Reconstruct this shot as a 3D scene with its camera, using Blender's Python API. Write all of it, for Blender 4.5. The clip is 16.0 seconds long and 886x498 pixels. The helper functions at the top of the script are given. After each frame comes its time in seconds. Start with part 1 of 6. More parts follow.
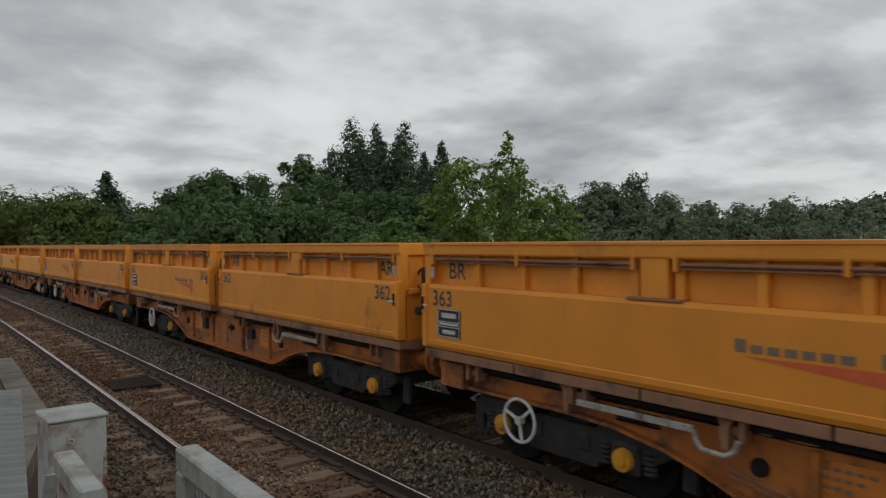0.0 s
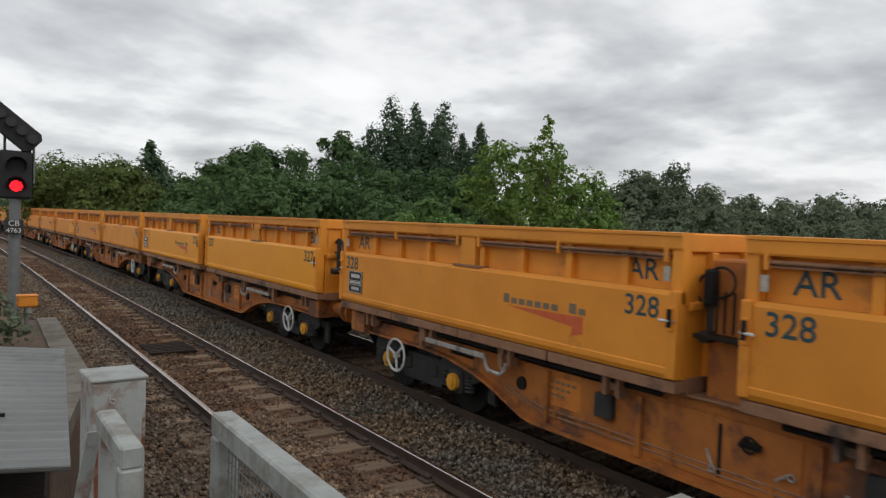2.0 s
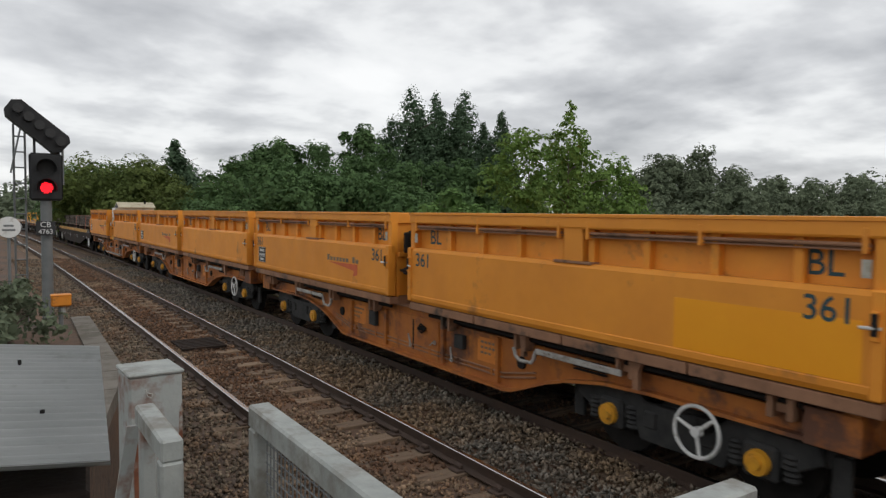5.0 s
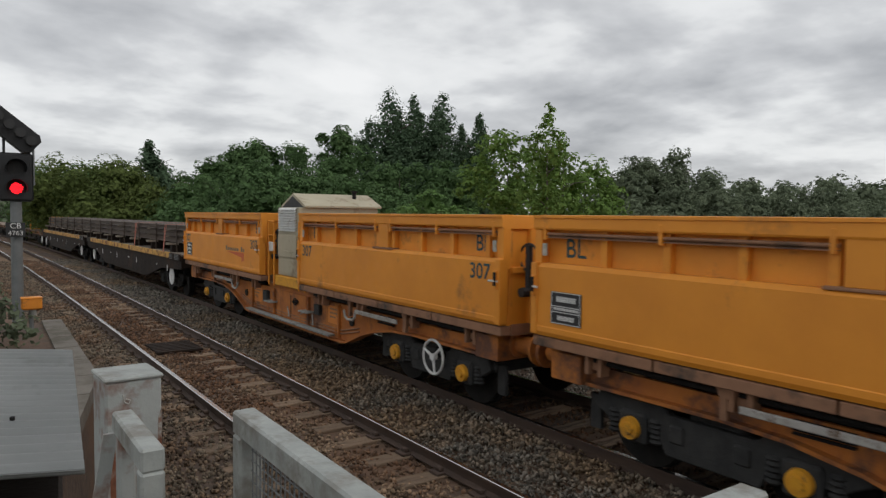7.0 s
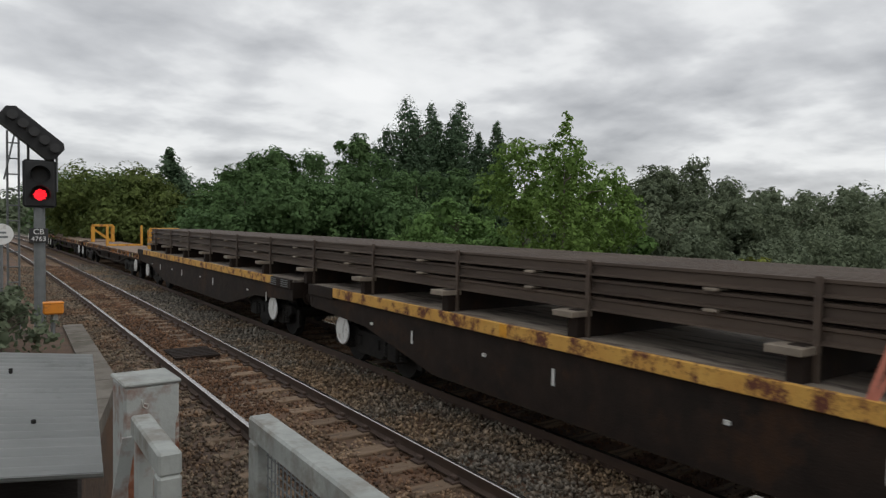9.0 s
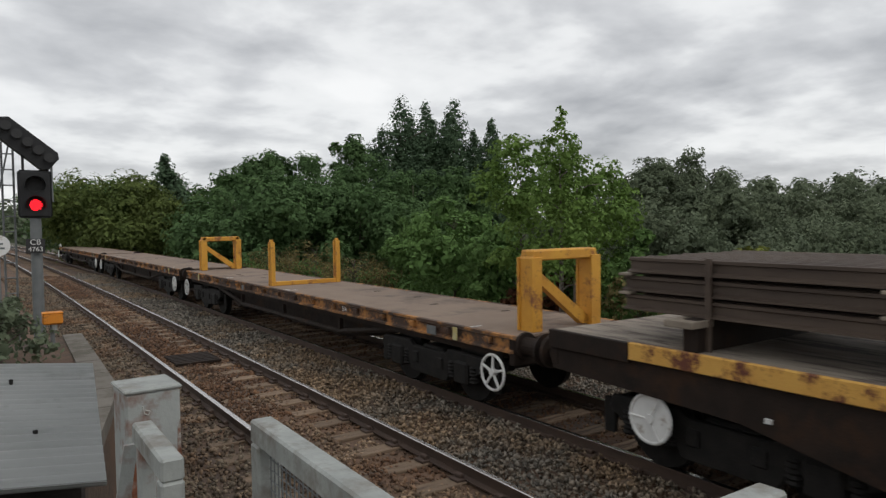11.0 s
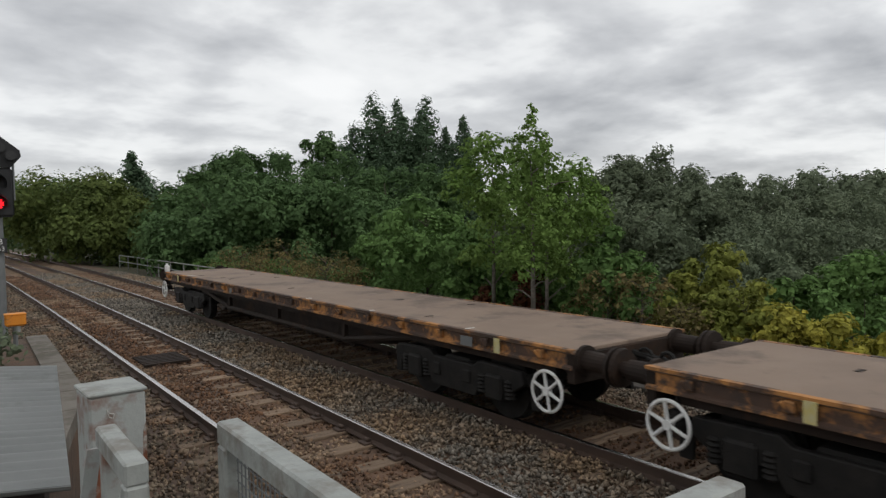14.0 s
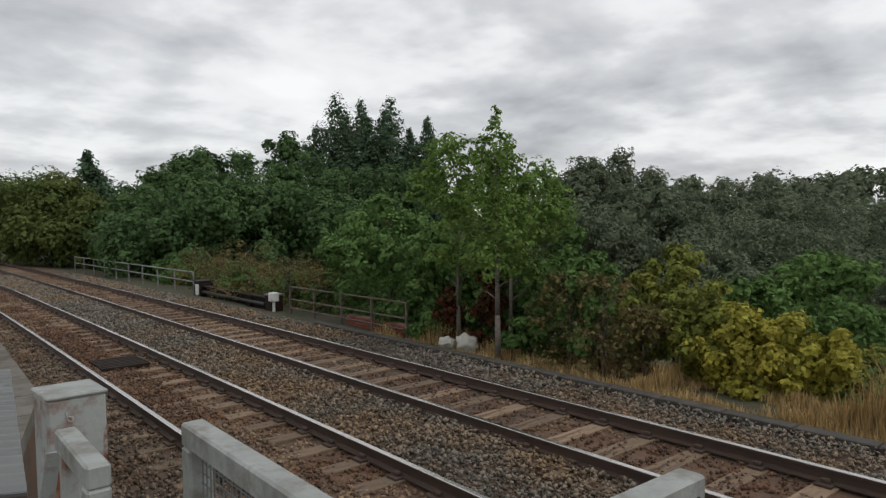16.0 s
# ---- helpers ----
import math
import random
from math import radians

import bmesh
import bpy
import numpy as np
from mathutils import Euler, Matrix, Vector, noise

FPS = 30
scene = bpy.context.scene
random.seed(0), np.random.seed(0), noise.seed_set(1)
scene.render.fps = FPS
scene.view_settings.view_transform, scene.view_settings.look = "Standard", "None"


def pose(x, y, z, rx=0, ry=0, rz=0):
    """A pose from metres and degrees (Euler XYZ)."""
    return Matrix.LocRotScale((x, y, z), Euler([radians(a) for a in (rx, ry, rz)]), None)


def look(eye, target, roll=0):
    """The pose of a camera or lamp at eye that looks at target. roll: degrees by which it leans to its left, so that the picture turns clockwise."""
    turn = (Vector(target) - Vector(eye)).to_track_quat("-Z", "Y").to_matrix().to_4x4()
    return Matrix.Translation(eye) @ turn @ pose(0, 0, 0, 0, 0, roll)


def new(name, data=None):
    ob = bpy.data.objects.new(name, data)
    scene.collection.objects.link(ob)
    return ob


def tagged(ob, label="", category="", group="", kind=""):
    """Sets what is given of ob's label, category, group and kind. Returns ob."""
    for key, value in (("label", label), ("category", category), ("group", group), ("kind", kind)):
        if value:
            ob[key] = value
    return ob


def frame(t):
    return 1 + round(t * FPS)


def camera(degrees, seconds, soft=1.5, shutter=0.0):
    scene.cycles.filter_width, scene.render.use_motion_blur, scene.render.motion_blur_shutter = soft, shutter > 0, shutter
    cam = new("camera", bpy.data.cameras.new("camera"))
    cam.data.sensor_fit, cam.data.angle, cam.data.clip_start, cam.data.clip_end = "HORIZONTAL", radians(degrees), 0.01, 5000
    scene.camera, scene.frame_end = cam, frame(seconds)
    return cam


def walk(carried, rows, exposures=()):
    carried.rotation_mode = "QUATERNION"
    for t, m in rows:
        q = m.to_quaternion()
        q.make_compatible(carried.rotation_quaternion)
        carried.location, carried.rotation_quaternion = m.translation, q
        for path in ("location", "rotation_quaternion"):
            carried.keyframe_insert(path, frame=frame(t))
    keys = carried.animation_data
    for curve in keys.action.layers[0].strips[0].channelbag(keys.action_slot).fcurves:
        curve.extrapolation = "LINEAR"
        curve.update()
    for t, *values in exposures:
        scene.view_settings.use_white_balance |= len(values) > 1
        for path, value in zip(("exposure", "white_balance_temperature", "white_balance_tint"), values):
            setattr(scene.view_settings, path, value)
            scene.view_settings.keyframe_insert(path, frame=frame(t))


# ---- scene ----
cam = camera(66.0, 16.0, soft=1.35, shutter=0.08)

# seconds, eye, heading to the right of the line of the track, tilt, lean
VIEW = [
    (0.0, (0.012, -0.06, 2.681), 37.99, -0.53, -0.39), (0.5, (0.001, -0.077, 2.685), 36.03, -2.0, 0.55),
    (1.0, (0.003, -0.083, 2.689), 36.07, -2.03, 0.8), (1.5, (0.011, -0.072, 2.679), 35.56, -3.39, 1.0),
    (2.0, (0.004, -0.06, 2.682), 35.17, -2.13, 2.19), (2.5, (0.006, -0.046, 2.681), 38.39, -2.57, 1.94),
    (3.0, (0.0, -0.044, 2.676), 35.87, -4.13, 0.58), (3.5, (0.004, -0.051, 2.675), 35.96, -4.72, 0.29),
    (4.0, (0.001, -0.037, 2.678), 35.29, -3.36, 0.54), (4.5, (-0.002, -0.038, 2.675), 34.47, -3.23, 0.97),
    (5.0, (0.001, -0.032, 2.672), 33.2, -2.97, 0.6), (7.5, (0.002, 0.026, 2.662), 35.28, -2.77, 0.65),
    (8.0, (0.001, 0.014, 2.666), 33.04, -2.93, 0.27), (8.5, (-0.002, 0.014, 2.661), 32.4, -2.31, 0.8),
    (9.0, (0.0, 0.013, 2.664), 33.66, -2.14, 0.93), (11.5, (0.003, 0.013, 2.662), 34.22, -2.3, -1.35),
    (12.0, (0.003, 0.01, 2.663), 35.91, -2.33, -0.77), (12.5, (0.004, 0.014, 2.663), 35.24, -3.3, -0.64),
    (13.0, (0.005, 0.002, 2.664), 35.63, -2.62, -1.12), (13.5, (0.001, -0.003, 2.663), 35.62, -2.73, -1.3),
    (14.0, (0.009, 0.004, 2.666), 36.12, -2.54, -1.0), (14.5, (0.001, -0.003, 2.666), 37.87, -1.86, -0.07),
    (15.0, (0.006, -0.001, 2.66), 39.46, -2.79, -1.13), (15.5, (0.006, 0.003, 2.66), 40.32, -2.79, -1.32),
    (16.0, (0.0, 0.0, 2.663), 39.11, -2.51, -0.93)]


def view_row(t, eye, yaw, tilt, lean):
    y, p = radians(yaw), radians(tilt)
    way = Vector((math.sin(y) * math.cos(p), math.cos(y) * math.cos(p), math.sin(p)))
    return t, look(eye, Vector(eye) + way, lean)


walk(cam, [view_row(*r) for r in VIEW], ((0.0, -0.5), (0.6, -0.42), (1.2, -0.2), (2.0, -0.06), (4.5, -0.05), (7.5, -0.22), (9.0, -0.16), (11.5, -0.12), (16.0, -0.1)))

# ---- light: an overcast sky with broken grey cloud ----
SUN_HEIGHT, SUN_TURN = radians(48), radians(150)


def build_sky():
    world = bpy.data.worlds.new("overcast_sky")
    world.use_nodes = True
    scene.world = world
    n, l = world.node_tree.nodes, world.node_tree.links
    n.clear()
    out, bg = n.new("ShaderNodeOutputWorld"), n.new("ShaderNodeBackground")
    sky = n.new("ShaderNodeTexSky")
    sky.sky_type, sky.sun_disc = 'NISHITA', False
    sky.sun_elevation, sky.sun_rotation = SUN_HEIGHT, SUN_TURN
    dim = n.new("ShaderNodeVectorMath"); dim.operation = 'SCALE'; dim.inputs["Scale"].default_value = 0.1
    l.new(sky.outputs["Color"], dim.inputs[0])
    tc, sep = n.new("ShaderNodeTexCoord"), n.new("ShaderNodeSeparateXYZ")
    l.new(tc.outputs["Generated"], sep.inputs[0])
    # cloud sheet: flatten the dome so that the clouds draw together towards the horizon
    up = n.new("ShaderNodeMath"); up.operation = 'MAXIMUM'; up.inputs[1].default_value = 0.0
    l.new(sep.outputs["Z"], up.inputs[0])
    add = n.new("ShaderNodeMath"); add.operation = 'ADD'; add.inputs[1].default_value = 0.20
    l.new(up.outputs[0], add.inputs[0])
    flat = n.new("ShaderNodeCombineXYZ")
    for a in ("X", "Y"):
        d = n.new("ShaderNodeMath"); d.operation = 'DIVIDE'
        l.new(sep.outputs[a], d.inputs[0]); l.new(add.outputs[0], d.inputs[1]); l.new(d.outputs[0], flat.inputs[a])

    def clouds(scale, detail, rough, warp, shift):
        m = n.new("ShaderNodeMapping"); m.inputs["Location"].default_value = shift
        l.new(flat.outputs[0], m.inputs["Vector"])
        t = n.new("ShaderNodeTexNoise")
        t.inputs["Scale"].default_value, t.inputs["Detail"].default_value = scale, detail
        t.inputs["Roughness"].default_value, t.inputs["Distortion"].default_value = rough, warp
        l.new(m.outputs[0], t.inputs["Vector"])
        return t.outputs["Fac"]
    big, small = clouds(0.75, 5, 0.55, 0.3, (5.1, 2.7, 0)), clouds(2.3, 7, 0.52, 0.15, (0.4, 5.2, 0))
    mix = n.new("ShaderNodeMath"); mix.operation = 'MULTIPLY_ADD'; mix.inputs[1].default_value = 0.46
    l.new(small, mix.inputs[0])
    half = n.new("ShaderNodeMath"); half.operation = 'MULTIPLY'; half.inputs[1].default_value = 0.62
    l.new(big, half.inputs[0]); l.new(half.outputs[0], mix.inputs[2])
    ramp = n.new("ShaderNodeValToRGB")
    ramp.color_ramp.elements[0].position, ramp.color_ramp.elements[0].color = 0.37, (0.40, 0.41, 0.43, 1)
    ramp.color_ramp.elements[1].position, ramp.color_ramp.elements[1].color = 0.67, (0.95, 0.955, 0.955, 1)
    e = ramp.color_ramp.elements.new(0.51); e.color = (0.66, 0.67, 0.685, 1)
    e = ramp.color_ramp.elements.new(0.575); e.color = (0.84, 0.85, 0.855, 1)
    l.new(mix.outputs[0], ramp.inputs[0])
    cover = n.new("ShaderNodeMixRGB"); cover.inputs[0].default_value = 0.93
    l.new(dim.outputs[0], cover.inputs[1]); l.new(ramp.outputs[0], cover.inputs[2])
    l.new(cover.outputs[0], bg.inputs["Color"])
    bg.inputs["Strength"].default_value = 1.12
    l.new(bg.outputs[0], out.inputs["Surface"])
    lamp = bpy.data.lights.new("sun", 'SUN')
    lamp.energy, lamp.angle, lamp.color = 0.7, radians(25), (1.0, 0.97, 0.92)
    sun = new("sun", lamp)
    sun.rotation_euler = (radians(90) - SUN_HEIGHT, 0, radians(180) - SUN_TURN)


build_sky()

# ---- helpers of this scene ----
GAUGE, NEAR, APART, BEND = 1.505, 2.829, 3.21, 0.00031   # rail heads, first rail, second track, curve of the line
NEAR_MID, FAR_MID = NEAR + GAUGE / 2, NEAR + APART + GAUGE / 2


def bend(y):
    return -BEND * y * y if y > 0 else 0.0


def on_line(mid, y, z=0.0):
    """The pose of a thing on a track at y, turned along the curve."""
    turn = math.degrees(math.atan(2 * BEND * y)) if y > 0 else 0.0
    return pose(mid + bend(y), y, z, 0, 0, turn)


def box(bm, x0, x1, y0, y1, z0, z1, bevel=0.0):
    m = Matrix.LocRotScale(((x0 + x1) / 2, (y0 + y1) / 2, (z0 + z1) / 2), None, (abs(x1 - x0), abs(y1 - y0), abs(z1 - z0)))
    made = bmesh.ops.create_cube(bm, size=1.0, matrix=m)["verts"]
    if bevel:
        edges = {e for v in made for e in v.link_edges}
        bmesh.ops.bevel(bm, geom=list(edges), offset=bevel, segments=1, affect='EDGES')
    return bm


def prism(bm, outline, axis, a, b):
    """Push a closed outline along an axis from a to b. Outline pairs are the other two axes in x, y, z order."""
    def place(p, c):
        return {"x": (c, p[0], p[1]), "y": (p[0], c, p[1]), "z": (p[0], p[1], c)}[axis]
    lo = [bm.verts.new(place(p, a)) for p in outline]
    hi = [bm.verts.new(place(p, b)) for p in outline]
    k = len(outline)
    faces = [bm.faces.new(lo), bm.faces.new(hi[::-1])]
    for i in range(k):
        faces.append(bm.faces.new((lo[i], hi[i], hi[(i + 1) % k], lo[(i + 1) % k])))
    bmesh.ops.recalc_face_normals(bm, faces=faces)
    return bm


def rod(bm, p0, p1, r0, r1=None, seg=10):
    p0, p1 = Vector(p0), Vector(p1)
    d = p1 - p0
    m = Matrix.Translation((p0 + p1) / 2) @ d.to_track_quat("Z", "Y").to_matrix().to_4x4()
    bmesh.ops.create_cone(bm, cap_ends=True, segments=seg, radius1=r0, radius2=r0 if r1 is None else r1, depth=d.length, matrix=m)
    return bm


def hoop(bm, centre, r, thick, axis="x", seg=28, ring=7):
    """A ring (hand wheel rim) round an axis."""
    c, rows = Vector(centre), []
    for i in range(seg):
        a = 2 * math.pi * i / seg
        row = []
        for j in range(ring):
            b = 2 * math.pi * j / ring
            q, w = r + thick * math.cos(b), thick * math.sin(b)
            p = {"x": (w, q * math.cos(a), q * math.sin(a)), "z": (q * math.cos(a), q * math.sin(a), w)}[axis]
            row.append(bm.verts.new(c + Vector(p)))
        rows.append(row)
    for i in range(seg):
        for j in range(ring):
            bm.faces.new((rows[i][j], rows[(i + 1) % seg][j], rows[(i + 1) % seg][(j + 1) % ring], rows[i][(j + 1) % ring]))
    return bm


def mesh_of(bm, name, material, smooth=False):
    me = bpy.data.meshes.new(name)
    bmesh.ops.recalc_face_normals(bm, faces=bm.faces)
    bm.to_mesh(me)
    bm.free()
    me.materials.append(material)
    if smooth:
        me.polygons.foreach_set("use_smooth", [True] * len(me.polygons))
    return me


def part(name, bm, material, parent, label="", smooth=False, at=None):
    ob = new(name, bm if isinstance(bm, bpy.types.Mesh) else mesh_of(bm, name, material, smooth))
    ob.parent = parent
    if at is not None:
        ob.matrix_basis = at
    return tagged(ob, label) if label else ob


def thing(name, label, category, group="", kind="", at=None):
    ob = new(name)
    if at is not None:
        ob.matrix_basis = at
    return tagged(ob, label, category, group, kind)


def solid(name, bm, material, label, category, group="", kind="", smooth=False, at=None):
    ob = new(name, mesh_of(bm, name, material, smooth))
    if at is not None:
        ob.matrix_basis = at
    return tagged(ob, label, category, group, kind)


def lettering(text, size, material, parent, at, name="lettering", label="", bold=0.0):
    cu = bpy.data.curves.new(name, 'FONT')
    cu.body, cu.size, cu.align_x, cu.align_y, cu.offset = text, size, 'CENTER', 'CENTER', bold
    tmp = new("tmp_text", cu)
    bpy.context.view_layer.update()
    me = bpy.data.meshes.new_from_object(tmp.evaluated_get(bpy.context.evaluated_depsgraph_get()))
    bpy.data.objects.remove(tmp)
    me.materials.clear()
    me.materials.append(material)
    return part(name, me, None, parent, label, at=at)


SIDE = Matrix(((0, 0, -1), (-1, 0, 0), (0, 1, 0))).to_4x4()   # writing on a side that faces the near platform


# ---- materials ----
def surface(name, a, b, scale=4.0, rough=(0.5, 0.8), metal=0.0, stain=None, stain_scale=1.2, stain_from=0.55, bump=0.15, bump_scale=40.0,
            jitter=0.0, stretch=(1, 1, 1), per="object", leaf=False, spots=None):
    m = bpy.data.materials.new(name)
    m.use_nodes = True
    n, l = m.node_tree.nodes, m.node_tree.links
    bs = n["Principled BSDF"]
    tc, mp = n.new("ShaderNodeTexCoord"), n.new("ShaderNodeMapping")
    mp.inputs["Scale"].default_value = stretch
    l.new(tc.outputs["Object"], mp.inputs["Vector"])

    def noise_of(s, detail=4, rough_=0.6):
        t = n.new("ShaderNodeTexNoise")
        t.inputs["Scale"].default_value, t.inputs["Detail"].default_value, t.inputs["Roughness"].default_value = s, detail, rough_
        l.new(mp.outputs[0], t.inputs["Vector"])
        return t.outputs["Fac"]

    def ramp_of(src, p0, p1):
        r = n.new("ShaderNodeMapRange")
        r.inputs["From Min"].default_value, r.inputs["From Max"].default_value = p0, p1
        l.new(src, r.inputs["Value"])
        return r.outputs[0]

    def blend(f, c0, c1, mode='MIX'):
        x = n.new("ShaderNodeMixRGB"); x.blend_type = mode
        l.new(f, x.inputs[0]) if not isinstance(f, float) else None
        if isinstance(f, float):
            x.inputs[0].default_value = f
        for i, c in ((1, c0), (2, c1)):
            if isinstance(c, tuple):
                x.inputs[i].default_value = (*c, 1)
            else:
                l.new(c, x.inputs[i])
        return x.outputs[0]
    col = blend(ramp_of(noise_of(scale), 0.3, 0.7), a, b)
    if spots:
        v = n.new("ShaderNodeTexVoronoi"); v.inputs["Scale"].default_value = spots[1]
        l.new(mp.outputs[0], v.inputs["Vector"])
        col = blend(ramp_of(v.outputs["Distance"], spots[2] + 0.12, spots[2]), col, spots[0])
    if stain:
        both = n.new("ShaderNodeMath"); both.operation = 'MULTIPLY_ADD'; both.inputs[1].default_value = 0.35
        l.new(noise_of(stain_scale * 7), both.inputs[0])
        l.new(noise_of(stain_scale, 6), both.inputs[2])
        col = blend(ramp_of(both.outputs[0], stain_from + 0.12, stain_from + 0.27), col, stain)
    if jitter:
        if per == "object":
            src = n.new("ShaderNodeObjectInfo").outputs["Random"]
        else:
            src = n.new("ShaderNodeNewGeometry").outputs["Random Per Island"]
        r = n.new("ShaderNodeMapRange")
        r.inputs["To Min"].default_value, r.inputs["To Max"].default_value = 1 - jitter, 1 + jitter
        l.new(src, r.inputs["Value"])
        s = n.new("ShaderNodeVectorMath"); s.operation = 'SCALE'
        l.new(col, s.inputs[0]); l.new(r.outputs[0], s.inputs["Scale"])
        col = s.outputs[0]
    l.new(col, bs.inputs["Base Color"])
    rr = n.new("ShaderNodeMapRange")
    rr.inputs["To Min"].default_value, rr.inputs["To Max"].default_value = rough
    l.new(noise_of(scale * 3), rr.inputs["Value"]); l.new(rr.outputs[0], bs.inputs["Roughness"])
    bs.inputs["Metallic"].default_value = metal
    if bump:
        bp = n.new("ShaderNodeBump")
        bp.inputs["Strength"].default_value, bp.inputs["Distance"].default_value = bump, 0.02
        l.new(noise_of(bump_scale, 3), bp.inputs["Height"]); l.new(bp.outputs[0], bs.inputs["Normal"])
    if leaf:
        bs.inputs["Specular IOR Level"].default_value = 0.08
        tr, ad = n.new("ShaderNodeBsdfTranslucent"), n.new("ShaderNodeMixShader")
        l.new(col, tr.inputs["Color"])
        ad.inputs[0].default_value = 0.28
        l.new(bs.outputs[0], ad.inputs[1]); l.new(tr.outputs[0], ad.inputs[2])
        l.new(ad.outputs[0], n["Material Output"].inputs["Surface"])
    return m


ORANGE = surface("orange_paint", (0.81, 0.308, 0.027), (0.70, 0.255, 0.022), 1.3, (0.45, 0.7), stain=(0.33, 0.13, 0.03), stain_scale=0.8, stain_from=0.66, bump=0.05, jitter=0.06)
FRESH = surface("fresh_orange_paint", (0.90, 0.37, 0.008), (0.85, 0.33, 0.008), 1.0, (0.35, 0.5), bump=0.04)
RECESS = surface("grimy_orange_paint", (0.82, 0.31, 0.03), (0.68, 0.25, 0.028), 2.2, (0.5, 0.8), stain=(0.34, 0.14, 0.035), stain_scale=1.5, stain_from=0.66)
FRAME_ORANGE = surface("grimy_orange_frame", (0.508, 0.176, 0.026), (0.328, 0.102, 0.023), 1.8, (0.6, 0.85), stain=(0.13, 0.055, 0.03), stain_scale=1.3, stain_from=0.56)
SILL = surface("brown_dusty_sill", (0.33, 0.17, 0.095), (0.22, 0.115, 0.065), 3.0, (0.7, 0.9), stain=(0.06, 0.045, 0.035), stain_scale=1.5, stain_from=0.6)
GRIME = surface("brake_dust_steel", (0.012, 0.0115, 0.011), (0.022, 0.02, 0.018), 6.0, (0.6, 0.85), bump=0.3)
BOGIE_GREY = surface("dusty_grey_bogie_steel", (0.032, 0.033, 0.033), (0.055, 0.054, 0.052), 5.0, (0.6, 0.85), bump=0.3)
CAP_YELLOW = surface("yellow_axle_cap_paint", (0.75, 0.36, 0.02), (0.6, 0.27, 0.02), 9.0, (0.5, 0.7), stain=(0.12, 0.07, 0.03), stain_scale=6, stain_from=0.62)
WHITE = surface("white_enamel", (0.72, 0.72, 0.70), (0.6, 0.6, 0.58), 6.0, (0.4, 0.6), stain=(0.3, 0.25, 0.2), stain_scale=5, stain_from=0.62, bump=0.05)
BLUE_INK = surface("dark_blue_lettering", (0.012, 0.05, 0.065), (0.02, 0.07, 0.085), 8.0, (0.5, 0.7), bump=0)
FADED_BLUE = surface("faded_blue_paint", (0.16, 0.13, 0.10), (0.24, 0.16, 0.08), 6.0, (0.5, 0.7), bump=0)
RED_INK = surface("faded_red_paint", (0.58, 0.09, 0.03), (0.64, 0.15, 0.04), 5.0, (0.5, 0.7), bump=0)
BLACK_PLATE = surface("black_plate", (0.015, 0.015, 0.016), (0.03, 0.03, 0.03), 8.0, (0.5, 0.7), bump=0)
HOSE = surface("black_rubber", (0.02, 0.02, 0.021), (0.03, 0.03, 0.03), 20.0, (0.5, 0.7), bump=0.1)
CREAM = surface("cream_cabinet_paint", (0.47, 0.42, 0.30), (0.40, 0.35, 0.25), 1.6, (0.5, 0.7), stain=(0.25, 0.19, 0.12), stain_scale=1.8, stain_from=0.62, bump=0.05)
DARK_STEEL = surface("dark_brown_steel", (0.016, 0.012, 0.010), (0.030, 0.020, 0.015), 2.5, (0.6, 0.85), stain=(0.045, 0.024, 0.014), stain_scale=1.2, stain_from=0.62, bump=0.2)
RUST_EDGE = surface("rusty_sole_bar", (0.045, 0.032, 0.026), (0.095, 0.05, 0.03), 2.2, (0.7, 0.9), stain=(0.42, 0.19, 0.055), stain_scale=2.4, stain_from=0.54, bump=0.3)
YELLOW_EDGE = surface("rust_eaten_yellow_edge", (0.66, 0.38, 0.085), (0.56, 0.29, 0.06), 3.0, (0.6, 0.85), stain=(0.12, 0.035, 0.018), stain_scale=5.0, stain_from=0.53, bump=0.25)
DECK = surface("brown_steel_deck", (0.235, 0.17, 0.125), (0.19, 0.135, 0.10), 1.0, (0.65, 0.9), stain=(0.12, 0.085, 0.065), stain_scale=0.8, stain_from=0.58, bump=0.15)
WOOD_DECK = surface("worn_plank_deck", (0.30, 0.26, 0.21), (0.20, 0.16, 0.13), 3.0, (0.75, 0.95), stain=(0.08, 0.06, 0.05), stain_scale=1.5, stain_from=0.55, stretch=(3, 0.5, 1), bump=0.4)
END_YELLOW = surface("yellow_end_frame_paint", (0.66, 0.34, 0.04), (0.55, 0.25, 0.03), 2.4, (0.5, 0.75), stain=(0.22, 0.08, 0.03), stain_scale=3.5, stain_from=0.58, bump=0.1)
NEW_RAIL = surface("rusty_new_rail", (0.098, 0.071, 0.052), (0.061, 0.043, 0.033), 4.0, (0.55, 0.8), metal=0.2, stretch=(1, 0.2, 1), jitter=0.15, bump=0.1)
TIMBER = surface("pale_timber", (0.33, 0.28, 0.22), (0.22, 0.18, 0.14), 5.0, (0.8, 0.95), bump=0.3, jitter=0.25)
STRAP = surface("pink_strap", (0.62, 0.22, 0.15), (0.5, 0.17, 0.12), 12.0, (0.7, 0.9), bump=0)
RAIL_SIDE = surface("rusty_rail_web", (0.05, 0.032, 0.024), (0.075, 0.045, 0.03), 6.0, (0.7, 0.9), bump=0.2, stretch=(1, 0.3, 1))
RAIL_TOP = surface("polished_rail_head", (0.62, 0.60, 0.58), (0.5, 0.48, 0.46), 6.0, (0.18, 0.32), metal=1.0, stretch=(4, 0.1, 1), bump=0.02)
